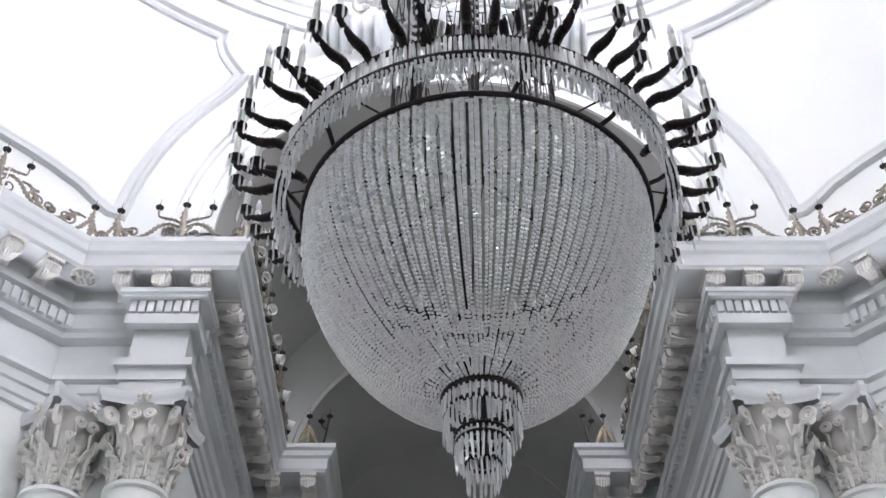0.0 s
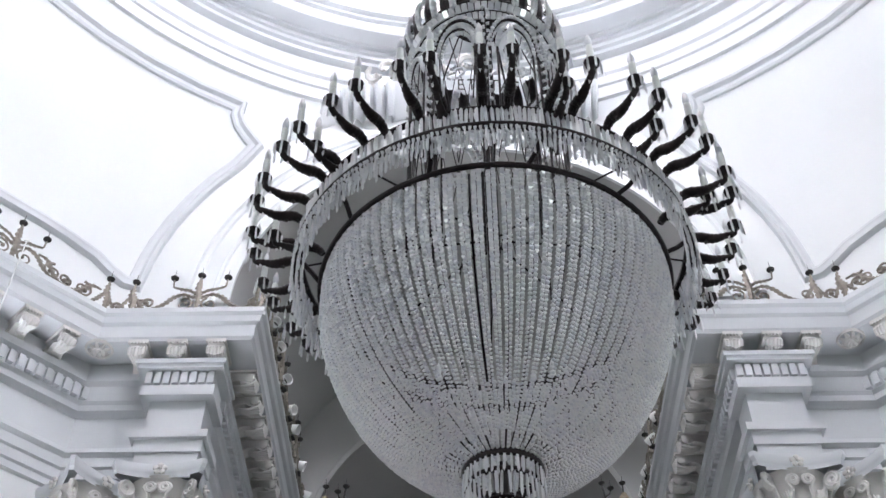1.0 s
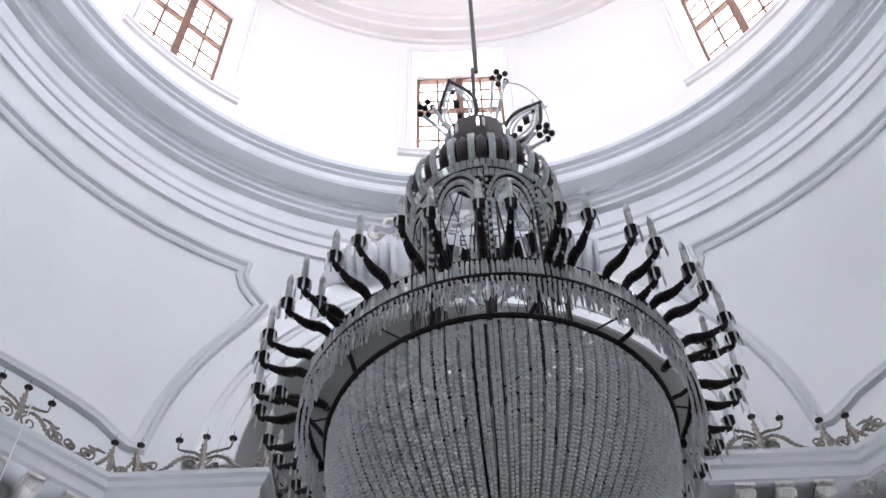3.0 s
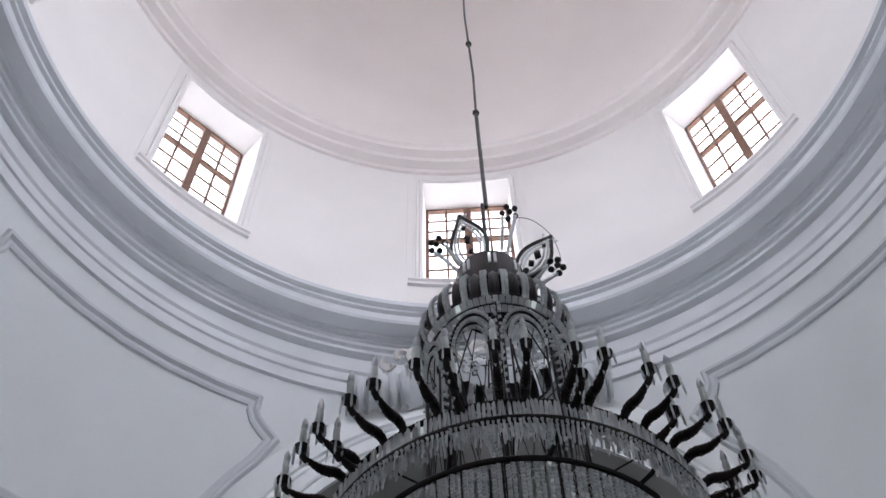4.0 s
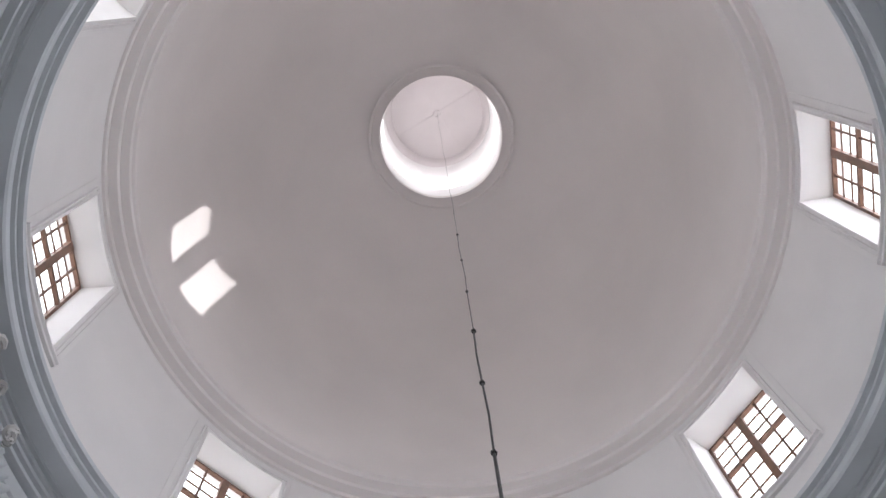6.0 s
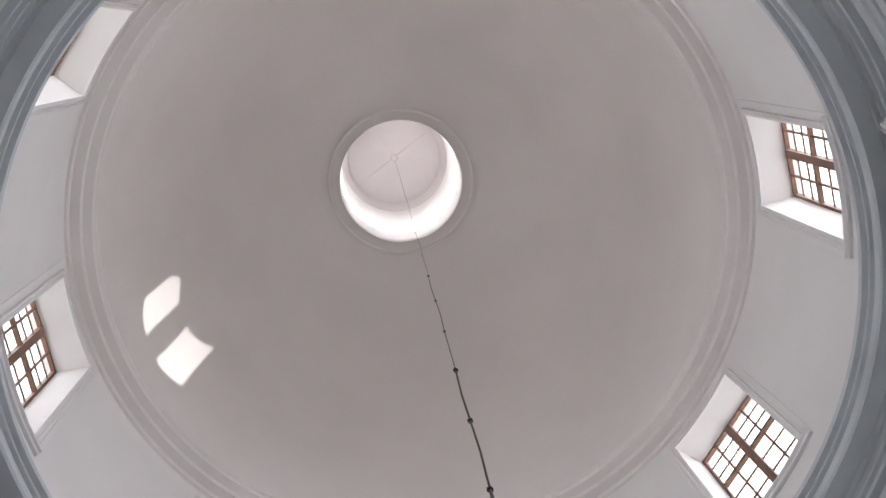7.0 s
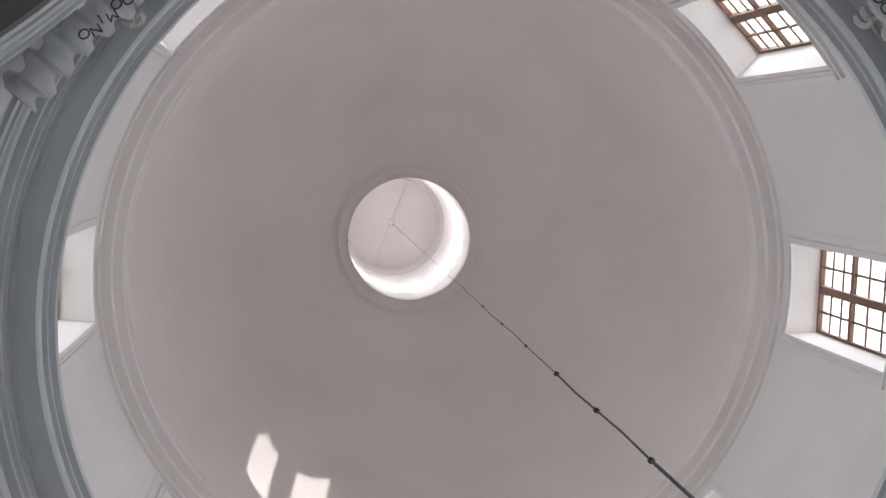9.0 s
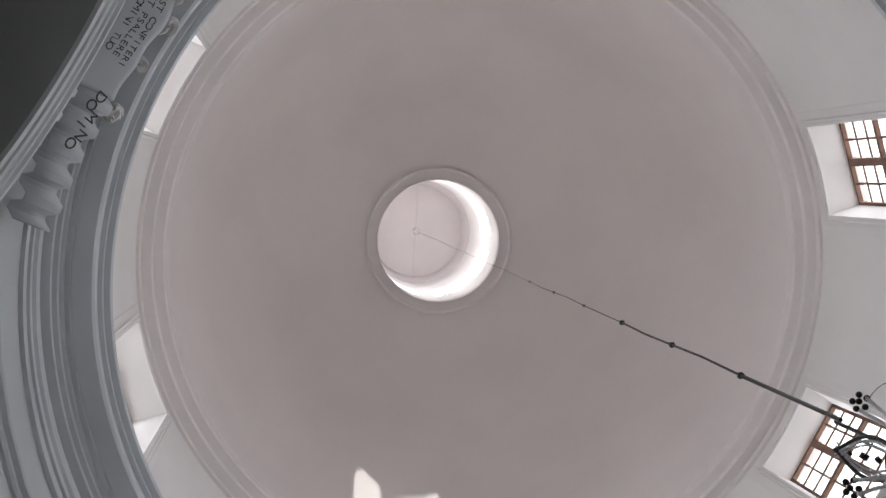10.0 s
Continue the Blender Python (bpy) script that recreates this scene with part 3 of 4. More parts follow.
def cartouche(lines, xc=0.0, tail=""):
    """A stucco shield with a waving scroll; x to the right, z up, y towards the wall behind."""
    c = thing("cartouche", label="white stucco cartouche with a dark-lettered waving scroll", category="cartouche", group="cartouches over the arches")
    bm = bmesh.new()
    rng = random.Random(5)

    def face(x):
        return -0.2 - 0.055 * x * x - 0.03 * math.cos(5 * (x - xc))

    rows = []
    for i in range(41):
        u = -1 + 2 * i / 40
        x = xc + u * 1.1
        hgt = 0.31 + 0.02 * math.cos(u * 11)
        rows.append([(x, face(x) + 0.05 * max(0, abs(t) - 0.8), -0.02 - 0.1 * u * u + hgt * t) for t in (-1, -0.8, 0, 0.8, 1)])
    skin(bm, rows)
    sc = part("scroll", bm, STUCCO, c)
    so = sc.modifiers.new("thick", "SOLIDIFY")
    so.thickness = 0.03
    for s in (-1, 1):
        bm = bmesh.new()
        pts = []
        for i in range(23):
            u = i / 22
            x = xc + s * (1.02 + (1.75 if tail else 0.9) * u)
            f = i % 4 > 1
            pts.append([(x, face(x) + 0.06 - (0.14 if f else 0.0), -0.12 - 0.1 * u + 0.25 * t + (0.05 if f else 0.0)) for t in (-1, 0, 1)])
        skin(bm, pts)
        rb = part("ribbon_end", bm, STUCCO, c, smooth=20)
        so = rb.modifiers.new("thick", "SOLIDIFY")
        so.thickness = 0.025
    # leafy scrollwork round the shield
    for i in range(54):
        u = rng.uniform(-1, 1)
        x, z = xc + u * 1.35, (0.36 if i % 3 == 1 else -0.47) + rng.uniform(-0.12, 0.12) - 0.1 * u * u
        bm = bmesh.new()
        a = rng.uniform(0, 6.28)
        pts = [(x + 0.16 * (1 - t) * math.cos(a + t * 4.5), -0.06 - 0.10 * t, z + 0.16 * (1 - t) * math.sin(a + t * 4.5)) for t in [j / 8 for j in range(9)]]
        tube(bm, pts, [0.03, 0.05, 0.055, 0.05, 0.045, 0.04, 0.035, 0.03, 0.035], 6)
        part("leaf_curl", bm, STONE, c)
    size, gap, step, tc = (0.13, 0.135, 0.078, xc + 0.2) if len(lines) > 2 else (0.23, 0.27, 0.165, xc)
    for i, text in enumerate(lines):
        for n, ch in enumerate(text):
            x = tc + (n - (len(text) - 1) / 2) * step
            if ch != " ":
                letters(ch, size, INK, c, pose(x, face(x) - 0.03, gap * ((len(lines) - 1) / 2 - i) - 0.02 - 0.08 * (x - xc) ** 2, 90, 0, 0))
    for n, ch in enumerate(tail):
        x = xc + 1.12 + 0.125 * n
        letters(ch, 0.19, INK, c, pose(x, face(x) - 0.13, -0.06 - (0.07 if n % 2 else 0.0), 90, 12, 0))
    return c


for k, lines in ((1, ["QVI ET TAS", "IN MISERI"]), (3, ["EST CONFITERI", "ET PSALLERE", "NOMINI TUO"]), (0, ["IN DOMO", "TVA"]), (2, ["IN DOMO", "TVA"])):
    c = cartouche(lines, -0.5 if k == 3 else 0.0, "DOMINO" if k == 3 else "")
    c.matrix_basis = turn(90 * k - 90) @ pose(0, 6.50, 15.78, 46, 0, 0)

# ---- brackets, dentils and columns of the two piers before the camera ----
def modillion():
    """A scrolled bracket; it stands out along -y from y = 0 and hangs from z = 0."""
    bm = bmesh.new()
    side = [(0.0, 0.0), (-0.40, 0.0), (-0.40, -0.045), (-0.385, -0.07), (-0.385, -0.10), (-0.36, -0.145), (-0.32, -0.16), (-0.28, -0.145), (-0.24, -0.12), (-0.16, -0.13), (-0.10, -0.17), (-0.04, -0.18), (0.0, -0.18)]
    vr = skin(bm, [[(x, y, z) for y, z in side] for x in (-0.075, 0.075)])
    bm.faces.new(vr[0])
    bm.faces.new(vr[1][::-1])
    box(bm, -0.095, 0.095, -0.42, 0.0, -0.03, 0.002)
    # rolled volutes at both ends, a beaded edge and a five-lobed leaf below
    for y, z, r in ((-0.345, -0.095, 0.052), (-0.06, -0.135, 0.04)):
        for x0, x1 in ((-0.092, -0.03), (0.03, 0.092)):
            tube(bm, [(x0, y, z), (x0 * 0.9 + x1 * 0.1, y, z), (x0 * 0.1 + x1 * 0.9, y, z), (x1, y, z)], [r * 0.55, r, r, r * 0.55], 9)
    for j in range(6):
        bmesh.ops.create_icosphere(bm, subdivisions=1, radius=0.018, matrix=Matrix.Translation((-0.08 + 0.032 * j, -0.418, -0.04)))
    for t in (-2, -1, 0, 1, 2):
        tube(bm, [(t * 0.026, -0.385, -0.07), (t * 0.032, -0.43 + 0.008 * abs(t), -0.12), (t * 0.03, -0.40, -0.185 + 0.012 * abs(t)), (t * 0.022, -0.28, -0.175), (t * 0.016, -0.16, -0.15)], [0.014, 0.022, 0.024, 0.017, 0.006], 6)
    bmesh.ops.scale(bm, vec=(1.2, 1.05, 1.2), verts=bm.verts)
    return bm


DENT = bmesh.new()
box(DENT, -0.036, 0.036, -0.075, 0.0, -0.165, 0.0)


def set_along(path, spacing, margin_a, margin_b):
    """Frames along one straight piece of path, with -y pointing to its right (into the church)."""
    a, b = Vector(path[0]), Vector(path[1])
    d = (b - a).normalized()
    L = (b - a).length - margin_a - margin_b
    n = max(1, round(L / spacing))
    for i in range(n + 1):
        p = a + d * (margin_a + L * i / n)
        yield Matrix(((d.x, -d.y, 0, p.x), (d.y, d.x, 0, p.y), (0, 0, 1, 0), (0, 0, 0, 1)))


entabs = [o for o in bpy.data.objects if o.name.startswith("entablature")]
first = {}


def add_piece(name, maker, mat, parent, m):
    if name not in first:
        ob = part(name, maker, mat, parent, smooth=35)
        ob.matrix_basis = m
        first[name] = ob.data
    else:
        share(name, first[name], parent, m)


for k in (0, 1):
    rot = turn(90 * k)
    ent = entabs[k]
    up = Matrix.Translation((0, 0, 10.60))
    segs = [(PIER[2], PIER[3], 0.75, 0.1), (PIER[4], PIER[5], 0.55, 0.55), (PIER[6], PIER[7], 0.1, 0.75), (PIER[1], PIER[2], -0.3, 0.5), (PIER[7], PIER[8], 0.5, -0.3)]
    for a, b, ma, mb in segs:
        for f in set_along((a, b), 0.45, ma, mb):
            add_piece("modillion", modillion() if "modillion" not in first else None, STONE, ent, rot @ up @ f @ Matrix.Translation((0, -0.10, 0)))
    for x in (2.97, 3.42, 3.87):
        for fl in (Matrix(), Matrix(((0, 1, 0, 0), (1, 0, 0, 0), (0, 0, 1, 0), (0, 0, 0, 1)))):
            base = fl @ Matrix.Translation((x, BY - 0.13, 10.60))
            if fl[0][0] == 0:
                base = Matrix.Translation((BY - 0.13, x, 10.60)) @ turn(-90)
            add_piece("modillion", None, STONE, ent, rot @ base)
    up = Matrix.Translation((0, 0, 10.235))
    for a, b, ma, mb in [(PIER[2], PIER[3], 0.2, 0.15), (PIER[4], PIER[5], 0.05, 0.05), (PIER[6], PIER[7], 0.15, 0.2)]:
        for f in set_along((a, b), 0.115, ma, mb):
            add_piece("dentil", DENT if "dentil" not in first else None, STUCCO, ent, rot @ up @ f @ Matrix.Translation((0, -0.12, 0)))
    for i in range(8):
        x = 2.99 + 0.71 * i / 7
        add_piece("dentil", None, STUCCO, ent, rot @ Matrix.Translation((x, 6.37, 10.235)))
        add_piece("dentil", None, STUCCO, ent, rot @ Matrix.Translation((6.37, x, 10.235)) @ turn(-90))
    for i in range(4):
        add_piece("dentil", None, STUCCO, ent, rot @ Matrix.Translation((2.98, 6.42 + 0.11 * i, 10.235)) @ turn(-90))
        add_piece("dentil", None, STUCCO, ent, rot @ Matrix.Translation((3.71, 6.42 + 0.11 * i, 10.235)) @ turn(90))

# carved rosettes in the soffit where the cornice turns
for k in (0, 1):
    for x, y in ((4.36, 6.30), (6.30, 4.36)):
        if "soffit_rosette" not in first:
            bm = bmesh.new()
            for j in range(8):
                a = radians(45 * j)
                tube(bm, [(0.02 * math.cos(a), 0.02 * math.sin(a), -0.02), (0.075 * math.cos(a), 0.075 * math.sin(a), -0.035), (0.125 * math.cos(a), 0.125 * math.sin(a), -0.005)], [0.018, 0.034, 0.016], 6)
            bmesh.ops.create_icosphere(bm, subdivisions=2, radius=0.035, matrix=Matrix.Translation((0, 0, -0.025)))
            turned(bm, [(0.135, 0.01), (0.14, -0.02), (0.16, -0.025), (0.17, 0.01)], 24)
        add_piece("soffit_rosette", bm, STONE, entabs[k], turn(90 * k) @ Matrix.Translation((x, y, 10.60)))

# columns with Corinthian capitals
def acanthus(bm, h, w, lean, curl):
    """A lobed leaf standing at the origin and leaning along +x, with a curled tip."""
    rows = []
    n = 15
    for i in range(n + 1):
        t = i / n
        x = lean * t * t + (curl * math.sin((t - 0.7) / 0.3 * math.pi * 0.9) if t > 0.7 else 0)
        z = h * t if t < 0.85 else h * (0.85 + 0.09 * math.cos((t - 0.85) / 0.15 * 1.4) - 0.18 * (t - 0.85) / 0.15)
        ww = w * (0.7 + 0.4 * math.sin(t * math.pi)) * (1 - 0.5 * max(0, t - 0.7) / 0.3) * (1.0 if i % 3 else 0.62)
        rows.append([(x - abs(u) * 0.03 + (0.022 if abs(u) < 0.1 else 0.012 if 0.4 < abs(u) < 0.7 else 0.0) + (0.012 if i % 3 else -0.008) * abs(u), u * ww, z) for u in (-1, -0.8, -0.55, -0.3, 0, 0.3, 0.55, 0.8, 1)])
    skin(bm, rows)


def spiral(r, turns, n=26):
    return [(r * (1 - 0.8 * i / n) * math.cos(i / n * turns * 6.283), r * (1 - 0.8 * i / n) * math.sin(i / n * turns * 6.283)) for i in range(n + 1)]


def column():
    """A round engaged column; z = 0 is the floor, the capital reaches 8.86."""
    c = thing("column", label="white engaged column with a carved Corinthian capital", category="column", group="columns of the piers")
    bm = bmesh.new()
    turned(bm, [(0.42, 0.0), (0.42, 0.2), (0.39, 0.25), (0.36, 0.32), (0.345, 0.4), (0.345, 2.5), (0.30, 7.72), (0.30, 7.76), (0.335, 7.78), (0.335, 7.82), (0.31, 7.84)], 32)
    part("shaft", bm, PLASTER, c)
    bm = bmesh.new()
    turned(bm, [(0.28, 7.84), (0.275, 8.2), (0.30, 8.5), (0.36, 8.68), (0.39, 8.72)], 32)
    part("bell", bm, STONE, c)
    for row, (cnt, z, h, w, lean, off) in enumerate(((8, 7.84, 0.36, 0.095, 0.09, 0), (8, 7.88, 0.58, 0.085, 0.13, 22.5))):
        bm = bmesh.new()
        acanthus(bm, h, w, lean, 0.06)
        lf = part("acanthus_leaf", bm, STONE, c, smooth=50)
        so = lf.modifiers.new("thick", "SOLIDIFY")
        so.thickness = 0.018
        lf.matrix_basis = turn(off) @ Matrix.Translation((0.285, 0, z))
        for i in range(1, cnt):
            o = share("acanthus_leaf", lf.data, c, turn(off + 45 * i) @ Matrix.Translation((0.285, 0, z)))
            so = o.modifiers.new("thick", "SOLIDIFY")
            so.thickness = 0.018
    # corner volutes and inner helices
    bm = bmesh.new()
    pts = [(0.30, 0, 8.28), (0.33, 0, 8.42), (0.40, 0, 8.58)] + [(0.475 + x, 0, 8.595 + y) for x, y in spiral(0.10, -2.3)][2:]
    tube(bm, pts, [0.03] * 3 + [0.034 - 0.0007 * i for i in range(len(pts) - 3)], 6)
    v = part("volute", bm, STONE, c)
    for i in range(4):
        m = turn(45 + 90 * i)
        if i:
            share("volute", v.data, c, m)
        else:
            v.matrix_basis = m
    bm = bmesh.new()
    for s in (-1, 1):
        pts = [(0.31, s * 0.11, 8.36), (0.34, s * 0.09, 8.5)] + [(0.365, s * (0.075 + x), 8.58 + y) for x, y in spiral(0.065, 2.0)]
        tube(bm, pts, 0.019, 6)
    hx = part("helix", bm, STONE, c)
    for i in range(1, 4):
        share("helix", hx.data, c, turn(90 * i))
    # concave abacus
    bm = bmesh.new()
    ring = []
    for i in range(4):
        for t in (-1, -0.75, -0.5, -0.25, 0, 0.25, 0.5, 0.75, 1):
            a = radians(90 * i)
            x, y = 0.385 + 0.11 * t * t, 0.455 * t
            ring.append((x * math.cos(a) - y * math.sin(a), x * math.sin(a) + y * math.cos(a)))
    skin(bm, [[(x * f, y * f, z) for x, y in ring] for f, z in ((0.93, 8.70), (0.95, 8.75), (0.96, 8.755), (1.0, 8.80), (1.0, 8.855), (0.6, 8.86))], close_v=True)
    part("abacus", bm, STUCCO, c, smooth=30)
    bm = bmesh.new()
    for j in range(5):
        a = j * 2 * math.pi / 5
        bmesh.ops.create_icosphere(bm, subdivisions=1, radius=0.036, matrix=Matrix.Translation((0.41, 0.045 * math.sin(a), 8.78 + 0.045 * math.cos(a))) @ Matrix.Diagonal((0.6, 1, 1, 1)))
    bmesh.ops.create_icosphere(bm, subdivisions=1, radius=0.022, matrix=Matrix.Translation((0.435, 0, 8.78)))
    fl = part("fleuron", bm, STONE, c, "small carved flower")
    for i in range(1, 4):
        share("fleuron", fl.data, c, turn(90 * i))
    return c


col = column()
col.matrix_basis = Matrix.Translation((3.30, 6.56, 0)) @ turn(-90)
for k in (0, 1):
    for fl in (0, 1):
        if k or fl:
            x, y = (3.30, 6.56) if not fl else (6.56, 3.30)
            copy_thing(col, turn(90 * k) @ Matrix.Translation((x, y, 0)) @ turn(-90 if not fl else 180))
    # flatter ones on the slanting faces
    for s, a in ((0.30, -135), (0.70, -135)):
        p = Vector((4.18, 6.66, 0)) if s < 0.5 else Vector((6.66, 4.18, 0))
        copy_thing(col, turn(90 * k) @ Matrix.Translation(p) @ turn(-135))

# windows in the slanting faces
for k in (0, 1):
    w = thing("window_pier", label="tall white-framed window in the slanting pier face", category="window", kind="structure")
    w.matrix_basis = turn(90 * k + 45) @ Matrix.Translation((8.35, 0, 0))
    bm = bmesh.new()
    for y0, y1, z0, z1 in ((-0.66, -0.56, 3.0, 8.7), (0.56, 0.66, 3.0, 8.7), (-0.56, 0.56, 8.6, 8.7), (-0.56, 0.56, 3.0, 3.1), (-0.04, 0.04, 3.1, 8.6), (-0.56, 0.56, 7.55, 7.63), (-0.56, 0.56, 5.6, 5.68)):
        box(bm, -0.05, 0.05, y0, y1, z0, z1)
    part("frame", bm, STUCCO, w, smooth=0)
    bm = bmesh.new()
    skin(bm, [[(0.0, y, z) for z in (3.1, 8.6)] for y in (-0.56, 0.56)])
    p = part("pane", bm, GLASS, w, smooth=0)
    p.visible_shadow = False
bm = bmesh.new()
for k in range(4):
    m = turn(90 * k + 45)
    skin(bm, [[m @ Vector((9.3, y, z)) for z in (2.0, 13.0)] for y in (-2.0, 2.0)])
GREENISH = glow_material("daylit trees and sky", (0.78, 0.92, 0.86), 0.9)
tagged(part("backdrop_trees", bm, GREENISH), "pale daylight with green trees outside the pier windows", "daylight", kind="structure")

# ---- wrought ironwork with candle spikes along the cornices ----
def c_scroll(bm, cx, cz, r, a0, turns, thick, flip=1, n=22):
    pts = []
    for i in range(n + 1):
        t = i / n
        rr = r * (1 - 0.72 * t)
        a = radians(a0) + flip * t * turns * 6.283
        pts.append((cx + rr * math.cos(a), 0, cz + rr * math.sin(a)))
    tube(bm, pts, [thick * (1.1 - 0.4 * i / n) for i in range(n + 1)], 5)
    bmesh.ops.create_icosphere(bm, subdivisions=1, radius=thick * 2.2, matrix=Matrix.Translation(pts[-1]))


def cup(parent, x, z):
    bm = bmesh.new()
    turned(bm, [(0.001, z - 0.03), (0.02, z - 0.025), (0.048, z + 0.0), (0.05, z + 0.014), (0.03, z + 0.012), (0.012, z + 0.02), (0.011, z + 0.045), (0.001, z + 0.045)], 12, m=Matrix.Translation((x, 0, 0)))
    tube(bm, [(x, 0, z + 0.03), (x, 0, z + 0.15)], [0.006, 0.002], 5)
    part("candle_cup", bm, DARK, parent, "dark spiked candle cup")


def leaf_strip(bm, pts, width, thick=0.012):
    """A serrated leaf of hammered iron along points in the xz plane, with a raised midrib."""
    P = bezier(pts, 7)
    n = len(P) - 1
    rows = []
    for i, p in enumerate(P):
        t = i / n
        d = (P[min(i + 1, n)] - P[max(i - 1, 0)]).normalized()
        o = Vector((-d.z, 0, d.x))
        w = width * (0.35 + 0.65 * math.sin(math.pi * min(1.0, t * 1.1)) ** 0.7) * (1.0 if i % 3 else 0.55)
        rows.append([p + o * w, p + Vector((0, -thick, 0)) + o * w * 0.25, p + Vector((0, -thick * 1.6, 0)), p + Vector((0, -thick, 0)) - o * w * 0.25, p - o * w, p + Vector((0, thick, 0))])
    vr = skin(bm, rows, close_v=True)
    bm.faces.new(vr[0][::-1])
    bm.faces.new(vr[-1])


def candelabra():
    c = thing("iron_candelabra", label="wrought-iron leafy scrollwork with three dark candle cups on the cornice", category="ironwork", group="cornice ironwork")
    bm = bmesh.new()
    tube(bm, [(0, 0, 0.0), (0, 0, 0.25), (0.01, 0, 0.42), (0, 0, 0.56)], [0.026, 0.02, 0.024, 0.012], 6)
    leaf_strip(bm, [(0, -0.01, 0.0), (0.012, -0.01, 0.2), (-0.008, -0.01, 0.38), (0, -0.01, 0.53)], 0.05)
    part("stem", bm, IRON, c)
    for s in (-1, 1):
        bm = bmesh.new()
        leaf_strip(bm, [(s * 0.02, 0, 0.26), (s * 0.10, 0, 0.33), (s * 0.22, 0, 0.36), (s * 0.30, 0, 0.39)], 0.03)
        tube(bm, bezier([(s * 0.24, 0, 0.365), (s * 0.31, 0, 0.40), (s * 0.325, 0, 0.52)], 5), 0.012, 6)
        part("branch", bm, IRON, c)
        bm = bmesh.new()
        c_scroll(bm, s * 0.15, 0.11, 0.105, 110, 1.2, 0.013, flip=s)
        tube(bm, bezier([(s * 0.01, 0, 0.22), (s * 0.06, 0, 0.24), (s * 0.115, 0, 0.208)], 5), 0.013, 5)
        part("scroll", bm, IRON, c)
        bm = bmesh.new()
        leaf_strip(bm, [(s * 0.03, 0, 0.20), (s * 0.16, 0, 0.265), (s * 0.29, 0, 0.22), (s * 0.38, 0, 0.12), (s * 0.50, 0, 0.05), (s * 0.64, 0, 0.035)], 0.04)
        part("leaf", bm, IRON, c)
        bm = bmesh.new()
        c_scroll(bm, s * 0.66, 0.125, 0.085, -90, 1.1, 0.016, flip=s)
        part("leaf_scroll", bm, IRON, c)
        cup(c, s * 0.325, 0.54)
    cup(c, 0, 0.58)
    return c


def spike_post():
    c = thing("iron_candle_post", label="short leafy wrought-iron post with one dark candle cup", category="ironwork", group="cornice candle posts")
    bm = bmesh.new()
    tube(bm, [(0, 0, 0), (0.02, 0, 0.15), (-0.01, 0, 0.3), (0, 0, 0.46)], [0.024, 0.02, 0.02, 0.01], 6)
    leaf_strip(bm, [(0.01, -0.01, 0.0), (0.02, -0.01, 0.15), (-0.01, -0.01, 0.28), (0, -0.01, 0.42)], 0.055)
    part("stem", bm, IRON, c)
    for s in (-1, 1):
        bm = bmesh.new()
        leaf_strip(bm, [(s * 0.19, 0, 0.0), (s * 0.11, 0, 0.09), (s * 0.05, 0, 0.20), (0, 0, 0.30)], 0.03)
        part("leaf", bm, IRON, c)
    bm = bmesh.new()
    c_scroll(bm, 0.20, 0.13, 0.085, 200, 1.1, 0.017, flip=-1)
    part("scroll", bm, IRON, c)
    cup(c, 0, 0.48)
    return c


def scroll_run():
    c = thing("iron_scroll", label="wrought-iron leaf scroll lying along the cornice edge", category="ironwork", group="cornice scrolls")
    for s in (-1, 1):
        bm = bmesh.new()
        leaf_strip(bm, [(s * 0.02, 0, 0.03), (s * 0.12, 0, 0.05), (s * 0.22, 0, 0.15), (s * 0.30, 0, 0.26), (s * 0.42, 0, 0.27)], 0.045)
        part("leaf", bm, IRON, c)
        bm = bmesh.new()
        c_scroll(bm, s * 0.20, 0.14, 0.12, 90, 1.3, 0.015, flip=-s)
        part("scroll", bm, IRON, c)
    bm = bmesh.new()
    for j in range(7):
        a = j * 0.9
        tube(bm, [(0, -0.01, 0.10), (0.045 * math.cos(a), -0.02, 0.10 + 0.045 * math.sin(a))], [0.012, 0.02], 5)
    part("rosette", bm, IRON, c)
    bm = bmesh.new()
    tube(bm, [(-0.5, 0, 0.012), (0.5, 0, 0.012)], 0.010, 5)
    part("rail", bm, IRON, c)
    return c


ca, po, sr = candelabra(), spike_post(), scroll_run()
for k in (0, 1):
    for ob, places in ((ca, [(3.28, 6.12, 0), (5.22, 5.22, -45), (6.12, 3.28, -90), (2.42, 7.4, 90), (2.42, 9.0, 90)]),
                       (po, [(4.06, 6.12, 0), (4.36, 6.06, -45), (6.06, 4.36, -45), (6.12, 4.06, -90), (2.54, 6.12, 0)]),
                       (sr, [(4.72, 5.72, -45), (5.72, 4.72, -45), (2.42, 6.6, 90), (2.42, 8.2, 90), (2.42, 9.8, 90)])):
        for i, (x, y, a) in enumerate(places):
            if k and x < 2.6:
                x, y, a = y, x, a - 90        # the same row, on the pier across the arm
            m = turn(90 * k) @ pose(x, y, 11.02, 0, 0, a)
            if k or i:
                copy_thing(ob, m)
            else:
                ob.matrix_basis = m

